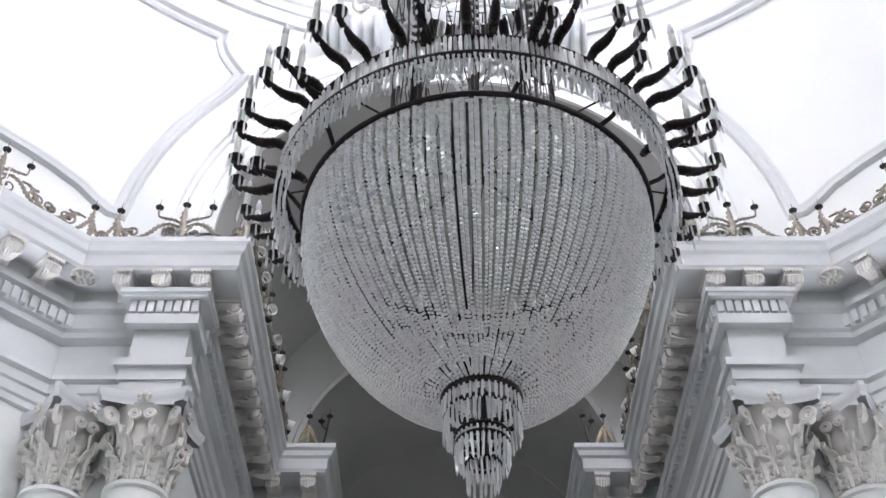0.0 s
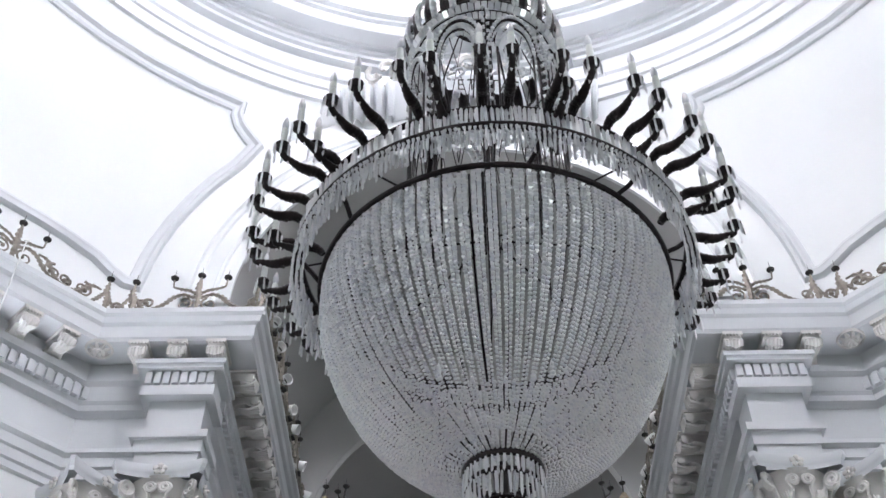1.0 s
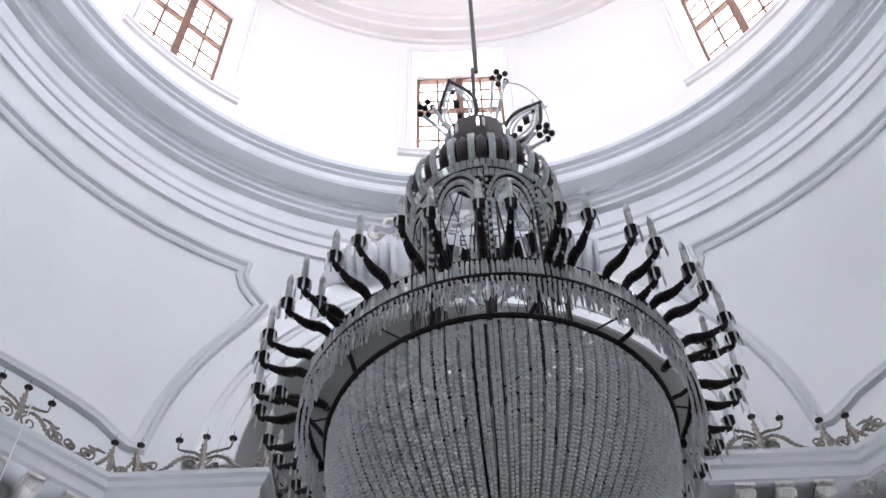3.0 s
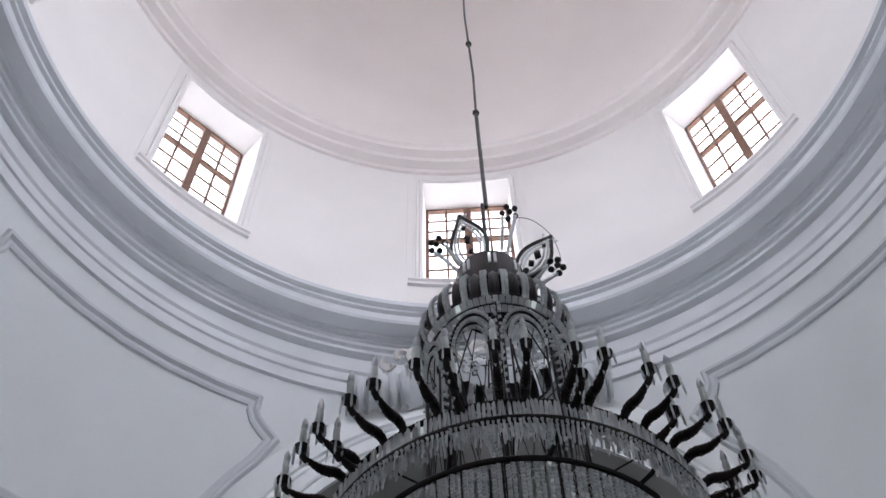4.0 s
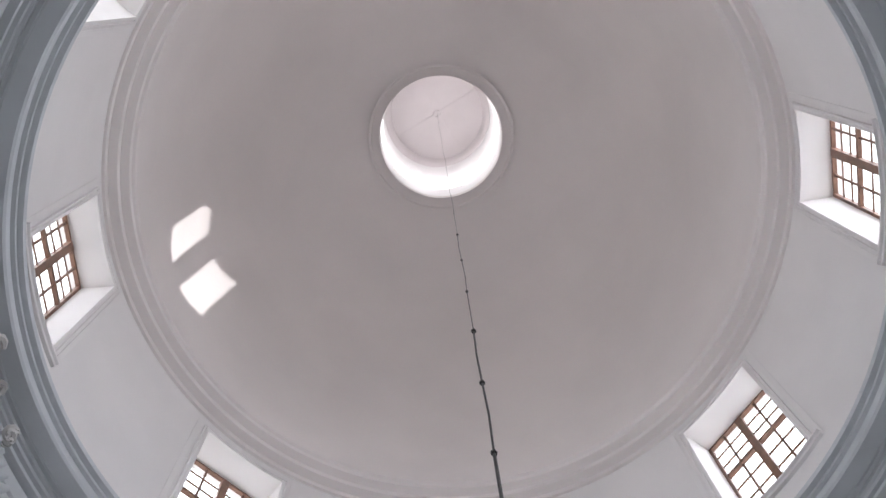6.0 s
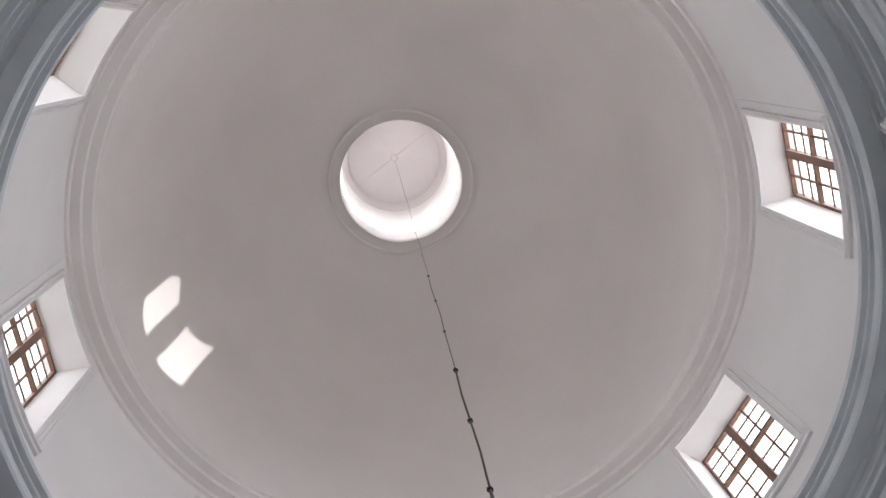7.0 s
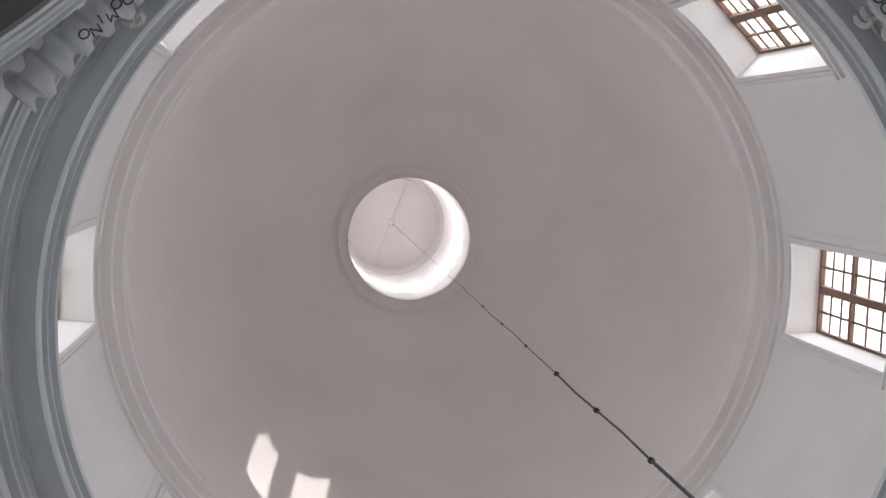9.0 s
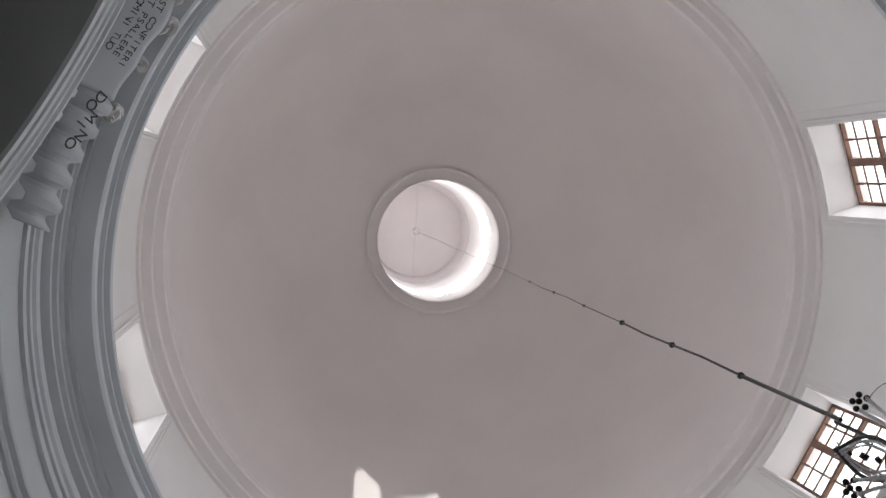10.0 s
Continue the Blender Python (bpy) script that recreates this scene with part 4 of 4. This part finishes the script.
# a pale cord hanging from the ironwork
cord = thing("hanging_cord", Matrix.Translation((-5.09, 5.20, 0)), "thin pale cord hanging from the cornice ironwork to the floor", "cord")
bm = bmesh.new()
tube(bm, [(0, 0, 11.3), (0.02, -0.05, 10.9), (0, -0.06, 8.0), (0.02, -0.05, 4.0), (0, -0.04, 0.0)], 0.008, 6)
part("rope", bm, CANDLE, cord)
bm = bmesh.new()
tube(bm, [(0.03, 0, 11.28), (0, 0.03, 11.30), (-0.03, 0, 11.28), (0, -0.03, 11.26), (0.03, 0, 11.28)], 0.010, 6)
part("knot", bm, CANDLE, cord)

# gilded ornaments and candle branches on the far cornice of the arm
def gilt_ornament():
    g = thing("gilt_ornament", label="small dull-gold leaf ornament with dark candle cups", category="ornament", group="far gilt ornaments")
    bm = bmesh.new()
    for s in (-1, 0, 1):
        tube(bm, [(s * 0.03, 0, 0.3), (s * 0.10, 0, 0.12), (s * 0.15, 0, 0.0)], [0.03, 0.035, 0.015], 6)
    bmesh.ops.create_icosphere(bm, subdivisions=1, radius=0.05, matrix=Matrix.Translation((0, 0, 0.32)))
    part("leaf", bm, GOLD, g)
    cup(g, 0, 0.52)
    bm = bmesh.new()
    tube(bm, [(0, 0, 0.3), (0, 0, 0.52)], 0.012, 5)
    tube(bm, [(0.22, 0, -0.1), (0.26, 0, 0.2), (0.3, 0, 0.5)], 0.016, 5)
    tube(bm, [(0.28, 0, 0.28), (0.2, 0, 0.34), (0.18, 0, 0.42)], 0.012, 5)
    part("branch", bm, DARK, g)
    cup(g, 0.3, 0.52)
    cup(g, 0.18, 0.43)
    return g


go = gilt_ornament()
go.matrix_basis = pose(-2.15, 10.45, 11.03)
copy_thing(go, Matrix.Translation((2.2, 10.45, 11.03)) @ Matrix.Rotation(radians(180), 4, "Z"))
copy_thing(go, pose(-2.62, 9.9, 11.03, 0, 0, 80))
copy_thing(go, pose(2.66, 9.9, 11.03, 0, 0, 100))


# floodlights on the arm's cornice
def floodlight():
    f = thing("floodlight", label="small white adjustable floodlight on the cornice edge", category="floodlight", group="cornice floodlights")
    bm = bmesh.new()
    turned(bm, [(0.001, -0.06), (0.05, -0.06), (0.06, 0.0), (0.075, 0.09), (0.065, 0.09), (0.05, 0.0), (0.001, -0.01)], 12, m=pose(0, 0, 0.16, 110, 0, 0))
    part("head", bm, CANDLE, f)
    bm = bmesh.new()
    tube(bm, [(0, 0, 0), (0.03, 0, 0.06), (0.05, 0, 0.14), (0.0, 0, 0.19)], 0.010, 5)
    box(bm, -0.05, 0.05, -0.04, 0.04, 0, 0.02)
    part("bracket", bm, DARK, f)
    return f


fd = floodlight()
fd.matrix_basis = pose(-2.41, 6.55, 11.03, 0, 0, 20)
for i, (x, y) in enumerate(((-2.41, 7.0), (-2.41, 7.6), (-2.41, 8.2), (-2.41, 8.6), (-2.41, 9.4), (-2.41, 10.1), (2.43, 8.4), (2.43, 8.9), (2.43, 9.6), (2.43, 10.1))):
    copy_thing(fd, pose(x, y, 11.03, 0, 0, 30 + 17 * i if x < 0 else -30 - 17 * i))

# ---- the great chandelier ----
spin = random.Random(11)


def bead(bm, p, r, squash=0.8):
    """A faceted crystal bead, turned at random."""
    a0, tx, ty = math.pi / 4 + spin.uniform(-0.3, 0.3), spin.uniform(-0.32, 0.32), spin.uniform(-0.32, 0.32)
    vs = []
    for z, rr in ((-0.95, 0.6), (-0.4, 1.14), (0.4, 1.14), (0.95, 0.6)):
        ring = []
        for a in range(4):
            x, y = r * rr * math.cos(a * math.pi / 2 + a0), r * rr * math.sin(a * math.pi / 2 + a0)
            ring.append(bm.verts.new((p[0] + x, p[1] + y, p[2] + r * z * squash + x * tx + y * ty)))
        vs.append(ring)
    for a, b in zip(vs, vs[1:]):
        for i in range(4):
            bm.faces.new((a[i], a[(i + 1) % 4], b[(i + 1) % 4], b[i]))
    bm.faces.new(vs[0][::-1])
    bm.faces.new(vs[-1])


def prism(bm, x, y, z0, z1, w, m=None):
    """A hanging three-sided crystal, pointed below, turned and tilted a little at random."""
    a0, tx, ty = spin.uniform(0, 2.1), spin.uniform(-0.05, 0.05), spin.uniform(-0.05, 0.05)
    three = (a0, a0 + 2.1, a0 + 4.2)
    dz = z0 - z1
    pts = [(x + tx * dz, y + ty * dz, z0)] + [(x + tx * dz + w * math.cos(a), y + ty * dz + w * math.sin(a), z0 + (z1 - z0) * 0.18) for a in three] + [(x + w * 0.8 * math.cos(a), y + w * 0.8 * math.sin(a), z1) for a in three]
    vs = [bm.verts.new(m @ Vector(p) if m else p) for p in pts]
    for f in ((0, 2, 1), (0, 3, 2), (0, 1, 3), (1, 2, 5, 4), (2, 3, 6, 5), (3, 1, 4, 6), (4, 5, 6)):
        bm.faces.new([vs[i] for i in f])


ch = thing("chandelier", Matrix.Translation((-0.025, 0, 0)), label="huge crystal chandelier with a beaded basket, bronze candle arms and crown", category="chandelier")
BOWL = bezier([(0.757, 0, 5.17), (0.752, 0, 5.0), (0.716, 0, 4.84), (0.652, 0, 4.68), (0.565, 0, 4.535), (0.465, 0, 4.42), (0.36, 0, 4.335), (0.235, 0, 4.275), (0.155, 0, 4.25)], 12)


def strand(r_end, pitch, size, phase=0.0, r_start=9.0, drop=0.0):
    """Beads down the basket's outline, from radius r_start until the radius falls to r_end."""
    bm = bmesh.new()
    left = phase
    for a, b in zip(BOWL, BOWL[1:]):
        if a.x < r_end:
            break
        d = (b - a).length
        while left < d:
            p = a + (b - a) * (left / d)
            k = max(0.5, p.x / 0.75)
            if p.x < r_start:
                bead(bm, p - Vector((drop, 0, -drop)), size * k * spin.uniform(0.94, 1.05), 0.9)
            left += pitch * max(k, 0.75)
        left -= d
    return bm


N = 170
kinds = []
for i in range(N):
    if i < 12:
        ob = part("bead_strand", strand((0.345, 0.36)[i % 2], 0.0208, 0.0112, spin.uniform(0, 0.018)), CRYSTAL, ch, smooth=0)
        kinds.append(ob.data)
    else:
        ob = share("bead_strand", kinds[(i * 5 + i // 12) % 12], ch, Matrix())
    # the strands hang in pairs with a narrow gap between
    ob.matrix_basis = turn(360 / N * (i - 0.25 * (i % 2) + 0.08 * math.sin(i // 2 * 7.3)))
    ob["kind"] = "stuff"
# finer strands of the lower bowl, gathered into the bottom ring
fine = []
for i in range(108):
    if i < 8:
        ob = part("bead_strand", strand((0.15, 0.24)[i % 2], 0.022, 0.0155, spin.uniform(0, 0.016), 0.41, 0.006), CRYSTAL, ch, smooth=0)
        fine.append(ob.data)
    else:
        ob = share("bead_strand", fine[(i * 3 + i // 8 * 2) % 8 // 2 * 2 + i % 2], ch, Matrix())
    ob.matrix_basis = turn(360 / 108 * (i + 0.45 + 0.06 * math.sin(i * 3.7)))
    ob["kind"] = "stuff"
# inner ribs of the basket
bm = bmesh.new()
tube(bm, [Vector((max(0.13, p.x - 0.03), 0, p.z + 0.015)) for p in BOWL[::3]], 0.0045, 5)
rib = part("rib", bm, BRONZE, ch)
for i in range(1, 36):
    share("rib", rib.data, ch, turn(10 * i + (i * 37 % 5) * 0.5))


def hoop(name, r, z, h, w, label=""):
    bm = bmesh.new()
    turned(bm, [(r - w, z), (r, z), (r + 0.004, z + h * 0.3), (r + 0.004, z + h * 0.7), (r, z + h), (r - w, z + h), (r - w, z)], 96)
    return part(name, bm, BRONZE, ch, label)


hoop("basket_rim", 0.780, 5.168, 0.021, 0.015)
hoop("main_hoop", 0.90, 5.275, 0.022, 0.03)
hoop("upper_hoop", 0.885, 5.405, 0.016, 0.02)
# links between rim and hoop, and the iron frame across
for i in range(12):
    bm = bmesh.new()
    tube(bm, [(0.77, 0, 5.18), (0.82, 0.03, 5.22), (0.885, 0.05, 5.28)], 0.011, 6)
    k = part("bracket", bm, BRONZE, ch)
    k.matrix_basis = turn(30 * i + 9)
for i in range(8):
    bm = bmesh.new()
    tube(bm, [(0.88, 0, 5.41), (0.66, 0, 5.46), (0.40, 0, 5.52), (0.05, 0, 5.56)], 0.005, 6)
    part("spoke", bm, BRONZE, ch).matrix_basis = turn(45 * i)
# bars standing on the hoop and prisms hanging under it
rng = random.Random(3)
bars, drops = [], []
for v in range(4):
    bm = bmesh.new()
    for j in range(3):
        y = -0.019 + 0.019 * j
        r0 = 0.888 + rng.uniform(-0.006, 0.006)
        prism(bm, r0, y, 5.405 + rng.uniform(-0.006, 0.012), 5.297, 0.0095)
    ob = part("crystal_bar", bm, CRYSTAL, ch, smooth=0)
    ob["kind"] = "stuff"
    bars.append(ob)
    bm = bmesh.new()
    for j in range(9):
        y = -0.029 + 0.0072 * j
        r0 = 0.902 - 0.022 * (j % 3)
        ln = rng.uniform(0.04, 0.115)
        prism(bm, r0, y, 5.268 - ln, 5.27 - ln * 0.25, 0.0062)
        bead(bm, (r0, y, 5.268 - ln * 0.10), 0.0078)
        bead(bm, (r0, y, 5.268 - ln * 0.2), 0.006)
    ob = part("crystal_drop", bm, CRYSTAL, ch, smooth=0)
    ob["kind"] = "stuff"
    drops.append(ob)
for i in range(96):
    a = turn(3.75 * i + 0.35 * math.sin(i * 5))
    if i < 4:
        bars[i].matrix_basis = drops[i].matrix_basis = a
    else:
        share("crystal_bar", bars[i * 7 % 4].data, ch, a)["kind"] = "stuff"
        share("crystal_drop", drops[i * 5 % 4].data, ch, a)["kind"] = "stuff"

# candle arms
def arm_parts():
    a = part("candle_arm", bmesh.new(), BRONZE, ch)
    bm = bmesh.new()
    line = bezier([(0.875, 0, 5.40), (0.895, 0, 5.425), (0.93, 0, 5.437), (0.975, 0, 5.422), (1.01, 0, 5.418), (1.05, 0, 5.428), (1.085, 0, 5.435), (1.10, 0, 5.475)], 6)
    tube(bm, line, [0.0145 + 0.0015 * math.sin(i * 1.9) + 0.009 * math.sin(math.pi * min(1, i / 30)) for i in range(len(line))], 8)
    tube(bm, [(0.90, 0, 5.41), (0.95, 0, 5.43), (0.97, 0, 5.41), (0.955, 0, 5.395)], 0.008, 6)
    bm.to_mesh(a.data)
    bm.free()
    a.data.shade_smooth()
    at = Matrix.Translation((1.10, 0, -0.055))
    bm = bmesh.new()
    turned(bm, [(0.001, 5.52), (0.018, 5.522), (0.03, 5.535), (0.034, 5.55), (0.030, 5.553), (0.018, 5.545), (0.016, 5.57), (0.001, 5.57)], 12, m=at)
    part("cup", bm, BRONZE, a)
    bm = bmesh.new()
    turned(bm, [(0.001, 5.56), (0.0155, 5.56), (0.015, 5.60), (0.016, 5.63), (0.0145, 5.665), (0.010, 5.67), (0.001, 5.67)], 10, m=at)
    part("candle_sleeve", bm, CANDLE, a, "white candle sleeve")
    bm = bmesh.new()
    turned(bm, [(0.009, 5.67), (0.0155, 5.69), (0.014, 5.71), (0.0065, 5.74), (0.001, 5.752)], 10, m=at)
    part("bulb", bm, CRYSTAL, a, "clear flame bulb")
    for j in range(6):
        bm = bmesh.new()
        an = j * math.pi / 3
        prism(bm, 1.10 + 0.033 * math.cos(an), 0.033 * math.sin(an), 5.415 - 0.02 * (j % 2), 5.493, 0.0065)
        part("crystal_drop", bm, CRYSTAL, a, smooth=0)
    return a


arm0 = arm_parts()
for i in range(1, 42):
    copy_thing(arm0, turn(360 / 42 * i + 1.0 * math.sin(i * 3.1)))
# a second, shorter row standing higher inside the first
for i in range(12):
    copy_thing(arm0, turn(30 * i + 13 + 4 * math.sin(i * 5)) @ Matrix.Translation((-0.10, 0, -0.035)))

# openwork cage between the hoops and the crown: arched frames edged with crystal, crossed by thin wires
for i in range(8):
    bm = bmesh.new()
    tube(bm, [(0.40, 0, 5.45), (0.40, 0, 6.0), (0.395, 0, 6.5), (0.40, 0, 6.97)], 0.0065, 6)
    post = part("cage_post", bm, BRONZE, ch)
    post.matrix_basis = turn(45 * i)
    bm = bmesh.new()
    for j in range(26):
        bead(bm, (0.412, 0.012 * (-1) ** j, 6.12 + 0.033 * j), 0.011)
    part("bead_edge", bm, CRYSTAL, post, smooth=0)["kind"] = "stuff"
    for name, width, top, thick in (("cage_arch", 20, 0.29, 0.009), ("inner_arch", 14.5, 0.21, 0.006)):
        bm, bc = bmesh.new(), bmesh.new()
        pts = []
        for j in range(25):
            t = j / 24 * math.pi
            pts.append(polar(0.40, 45 * i + 22.5 - width * math.cos(t), 6.58 + top * math.sin(t)))
        legs = [polar(0.40, 45 * i + 22.5 - width, z) for z in (5.9, 6.25)] + pts + [polar(0.40, 45 * i + 22.5 + width, z) for z in (6.25, 5.9)]
        tube(bm, legs, thick, 6)
        arch = part(name, bm, BRONZE, ch)
        for p, q in zip(pts, pts[1:]):
            bead(bc, Vector((p.x * 1.02, p.y * 1.02, p.z + 0.016)), 0.0135)
            bead(bc, Vector((p.x * 0.97, p.y * 0.97, p.z - 0.020)), 0.0125)
        part("bead_edge", bc, CRYSTAL, arch, smooth=0)["kind"] = "stuff"
    for w, (a0, a1, z0, z1) in enumerate(((-18, 6, 5.7, 6.75), (18, -6, 5.7, 6.75), (0, 15, 5.7, 6.68), (0, -15, 5.7, 6.68))):
        bm = bmesh.new()
        m0 = 45 * i + 22.5
        tube(bm, [polar(0.395, m0 + a0, z0), polar(0.38, m0 + (a0 + a1) / 2, (z0 + z1) / 2), polar(0.395, m0 + a1, z1)], 0.0028, 5)
        part("wire", bm, BRONZE, ch)
    # a small beaded curl within each arch
    bm = bmesh.new()
    for j in range(22):
        t = j / 21
        rr = 0.075 * (1 - 0.75 * t)
        bead(bm, polar(0.39, m0 + math.degrees(rr * math.cos(t * 9) / 0.39), 6.42 + rr * math.sin(t * 9)), 0.009)
    part("bead_curl", bm, CRYSTAL, ch, smooth=0)["kind"] = "stuff"
bm = bmesh.new()
tube(bm, [(0, 0, 5.5), (0, 0, 8.9)], 0.014, 8)
part("stem", bm, BRONZE, ch)
# crown: curved segments of bronze and crystal
hoop("crown_hoop", 0.425, 6.985, 0.02, 0.05)
hoop("crown_hoop", 0.395, 6.96, 0.018, 0.02)
CR = bezier([(0.415, 0, 6.98), (0.434, 0, 7.05), (0.437, 0, 7.13), (0.425, 0, 7.21), (0.395, 0, 7.27)], 5)
bm = bmesh.new()
rows = []
for p in CR:
    wdt = 0.031 * p.x / 0.45
    rows.append([(p.x - 0.012, -wdt, p.z), (p.x, -wdt * 0.7, p.z), (p.x + 0.012, 0, p.z + 0.004), (p.x, wdt * 0.7, p.z), (p.x - 0.012, wdt, p.z)])
skin(bm, rows)
pet = part("crown_segment", bm, BRONZE, ch)
bm = bmesh.new()
for q in range(2):
    for j, p in enumerate(CR):
        bead(bm, (p.x + 0.014, (q - 0.5) * 0.020 * p.x / 0.45, p.z), 0.0115)
cry = part("crown_crystal", bm, CRYSTAL, ch, smooth=0)
for i in range(24):
    if i:
        share("crown_segment", pet.data, ch, turn(15 * i))
        share("crown_crystal", cry.data, ch, turn(15 * i + 7.5))["kind"] = "stuff"
cry.matrix_basis = turn(7.5)
cry["kind"] = "stuff"
bm = bmesh.new()
for j in range(72):
    p = polar(0.418, 5 * j, 6.975)
    box(bm, -0.010, 0.006, -0.015, 0.015, -0.036, 0.008, Matrix.Translation(p) @ turn(5 * j) @ Matrix.Rotation(radians(35), 4, "Y"))
    p = polar(0.372, 5 * j + 2.5, 6.945)
    box(bm, -0.010, 0.006, -0.0135, 0.0135, -0.03, 0.010, Matrix.Translation(p) @ turn(5 * j + 2.5) @ Matrix.Rotation(radians(35), 4, "Y"))
part("crown_tiles", bm, CRYSTAL, ch, smooth=0)
for i in range(12):
    bm = bmesh.new()
    tube(bm, [(0.40, 0, 7.25), (0.33, 0, 7.38), (0.26, 0, 7.50), (0.21, 0, 7.57)], 0.005, 5)
    part("wire", bm, BRONZE, ch).matrix_basis = turn(30 * i + 7.5)
hoop("crown_cap", 0.215, 7.55, 0.30, 0.03)
bm = bmesh.new()
turned(bm, [(0.21, 7.85), (0.18, 7.89), (0.10, 7.92), (0.001, 7.93)], 32)
part("crown_cap", bm, BRONZE, ch)
bm = bmesh.new()
for j in range(40):
    if j % 5 < 2:
        box(bm, -0.004, 0.006, -0.009, 0.009, -0.055, 0.055, Matrix.Translation(polar(0.221, 9 * j, 7.75)) @ turn(9 * j))
part("crown_tiles", bm, CRYSTAL, ch, smooth=0)


def plume(a, b):
    """A pointed openwork leaf edged with crystal."""
    a, b = Vector(a), Vector(b)
    d = b - a
    side = d.cross(Vector((0.15, 0.6, 0.8))).normalized()
    w = 0.29 * d.length
    bm, bc = bmesh.new(), bmesh.new()
    for s in (-1, 1):
        pts = [a + d * t + side * s * w * (0.12 + math.sin(math.pi * t ** 0.85)) * 0.5 * (1 - t ** 8) for t in [j / 16 for j in range(17)]]
        tube(bm, pts, 0.0135, 5)
        for p, q in zip(pts, pts[1:]):
            for v in (p, (p + q) / 2):
                bead(bc, v - side * s * 0.026, 0.0105)
                bead(bc, v - side * s * 0.052, 0.009)
    tube(bm, [a, a + d * 0.2], 0.02, 6)
    lf = part("crown_leaf", bm, DARK, ch)
    ob = part("bead_edge", bc, CRYSTAL, lf, smooth=0)
    ob["kind"] = "stuff"
    for t, r in ((0.35, 0.02), (0.55, 0.025), (0.76, 0.016)):
        bm = bmesh.new()
        bead(bm, a + d * t, r, 1.4)
        part("leaf_jewel", bm, BRONZE, lf, "dark amber jewel", smooth=0)


def blossom(a, b):
    """A beaded stalk with a cluster of dark glass balls."""
    a, b = Vector(a), Vector(b)
    d = (b - a)
    side = d.cross(Vector((0.15, 0.6, 0.8))).normalized()
    bm = bmesh.new()
    for s in (-1, 1):
        for j in range(int(d.length / 0.022)):
            t = j * 0.022 / d.length
            bead(bm, a + d * t + side * s * (0.018 + 0.03 * t * t), 0.0135)
    st = part("crown_stalk", bm, CRYSTAL, ch, smooth=0)
    st["kind"] = "stuff"
    for j in range(6):
        bm = bmesh.new()
        an = j * math.pi / 2.5
        off = side * 0.05 * math.cos(an) + d.normalized().cross(side) * 0.05 * math.sin(an) + d.normalized() * 0.02 if j < 5 else d.normalized() * 0.035
        bmesh.ops.create_icosphere(bm, subdivisions=2, radius=0.022, matrix=Matrix.Translation(b + off))
        part("glass_ball", bm, DARK, st, "dark glass ball")


for a, b in (((-0.07, -0.05, 7.88), (-0.168, -0.05, 8.65)), ((0.185, -0.05, 7.76), (0.429, -0.05, 8.287)), ((0.05, 0.18, 7.90), (0.10, 0.34, 8.35))):
    plume(a, b)
for a, b in (((0.085, 0.0, 7.95), (0.18, 0.0, 8.73)), ((-0.15, -0.02, 7.90), (-0.318, -0.02, 8.29)), ((0.24, -0.03, 7.66), (0.416, -0.03, 7.91)), ((-0.04, 0.15, 7.9), (-0.05, 0.3, 8.4))):
    blossom(a, b)
bm = bmesh.new()
tube(bm, bezier([(0.2, 0.02, 8.72), (0.33, 0.0, 8.62), (0.44, 0.0, 8.38), (0.47, 0.0, 8.05), (0.42, 0.0, 7.93)], 6), 0.0025, 4)
part("wire", bm, DARK, ch)
# hanging tiers below the basket
for r, z, h, n, ln in ((0.158, 4.235, 0.03, 40, 0.09), (0.150, 4.165, 0.02, 38, 0.12), (0.105, 4.075, 0.015, 28, 0.10), (0.102, 4.04, 0.015, 28, 0.12), (0.066, 3.955, 0.01, 18, 0.12)):
    hoop("finial_hoop", r, z, h, 0.014)
    bm = bmesh.new()
    rng = random.Random(int(r * 1e4))
    for j in range(n):
        p = polar(r - 0.004, 360 / n * j, 0)
        prism(bm, p.x, p.y, z - ln * rng.uniform(0.85, 1.05), z, 0.007)
    part("crystal_fringe", bm, CRYSTAL, ch, smooth=0)
bm = bmesh.new()
tube(bm, [(0, 0, 4.3), (0, 0, 3.95)], 0.02, 8)
part("stem", bm, BRONZE, ch)

# the chain up to the lantern
cn = thing("chain", label="long dark iron rod chain holding the chandelier from the lantern", category="chain")
z = 8.85
i = 0
while z < LTOP - 0.1:
    z1 = min(z + 1.74, LTOP - 0.05)
    bm = bmesh.new()
    wob = 0.012 * math.sin(i * 2.1)
    tube(bm, [(0, 0, z), (wob, -wob, (z + z1) / 2), (0, 0, z1)], 0.016 if z < 10 else 0.011 if z < 14 else 0.006 if z < 18 else 0.0032, 6)
    part("rod", bm, DARK, cn)
    bm = bmesh.new()
    bmesh.ops.create_icosphere(bm, subdivisions=1, radius=0.034 if z < 14 else 0.022 if z < 18 else 0.012, matrix=Matrix.Translation((0, 0, z1)))
    part("joint", bm, DARK, cn)
    z, i = z1, i + 1
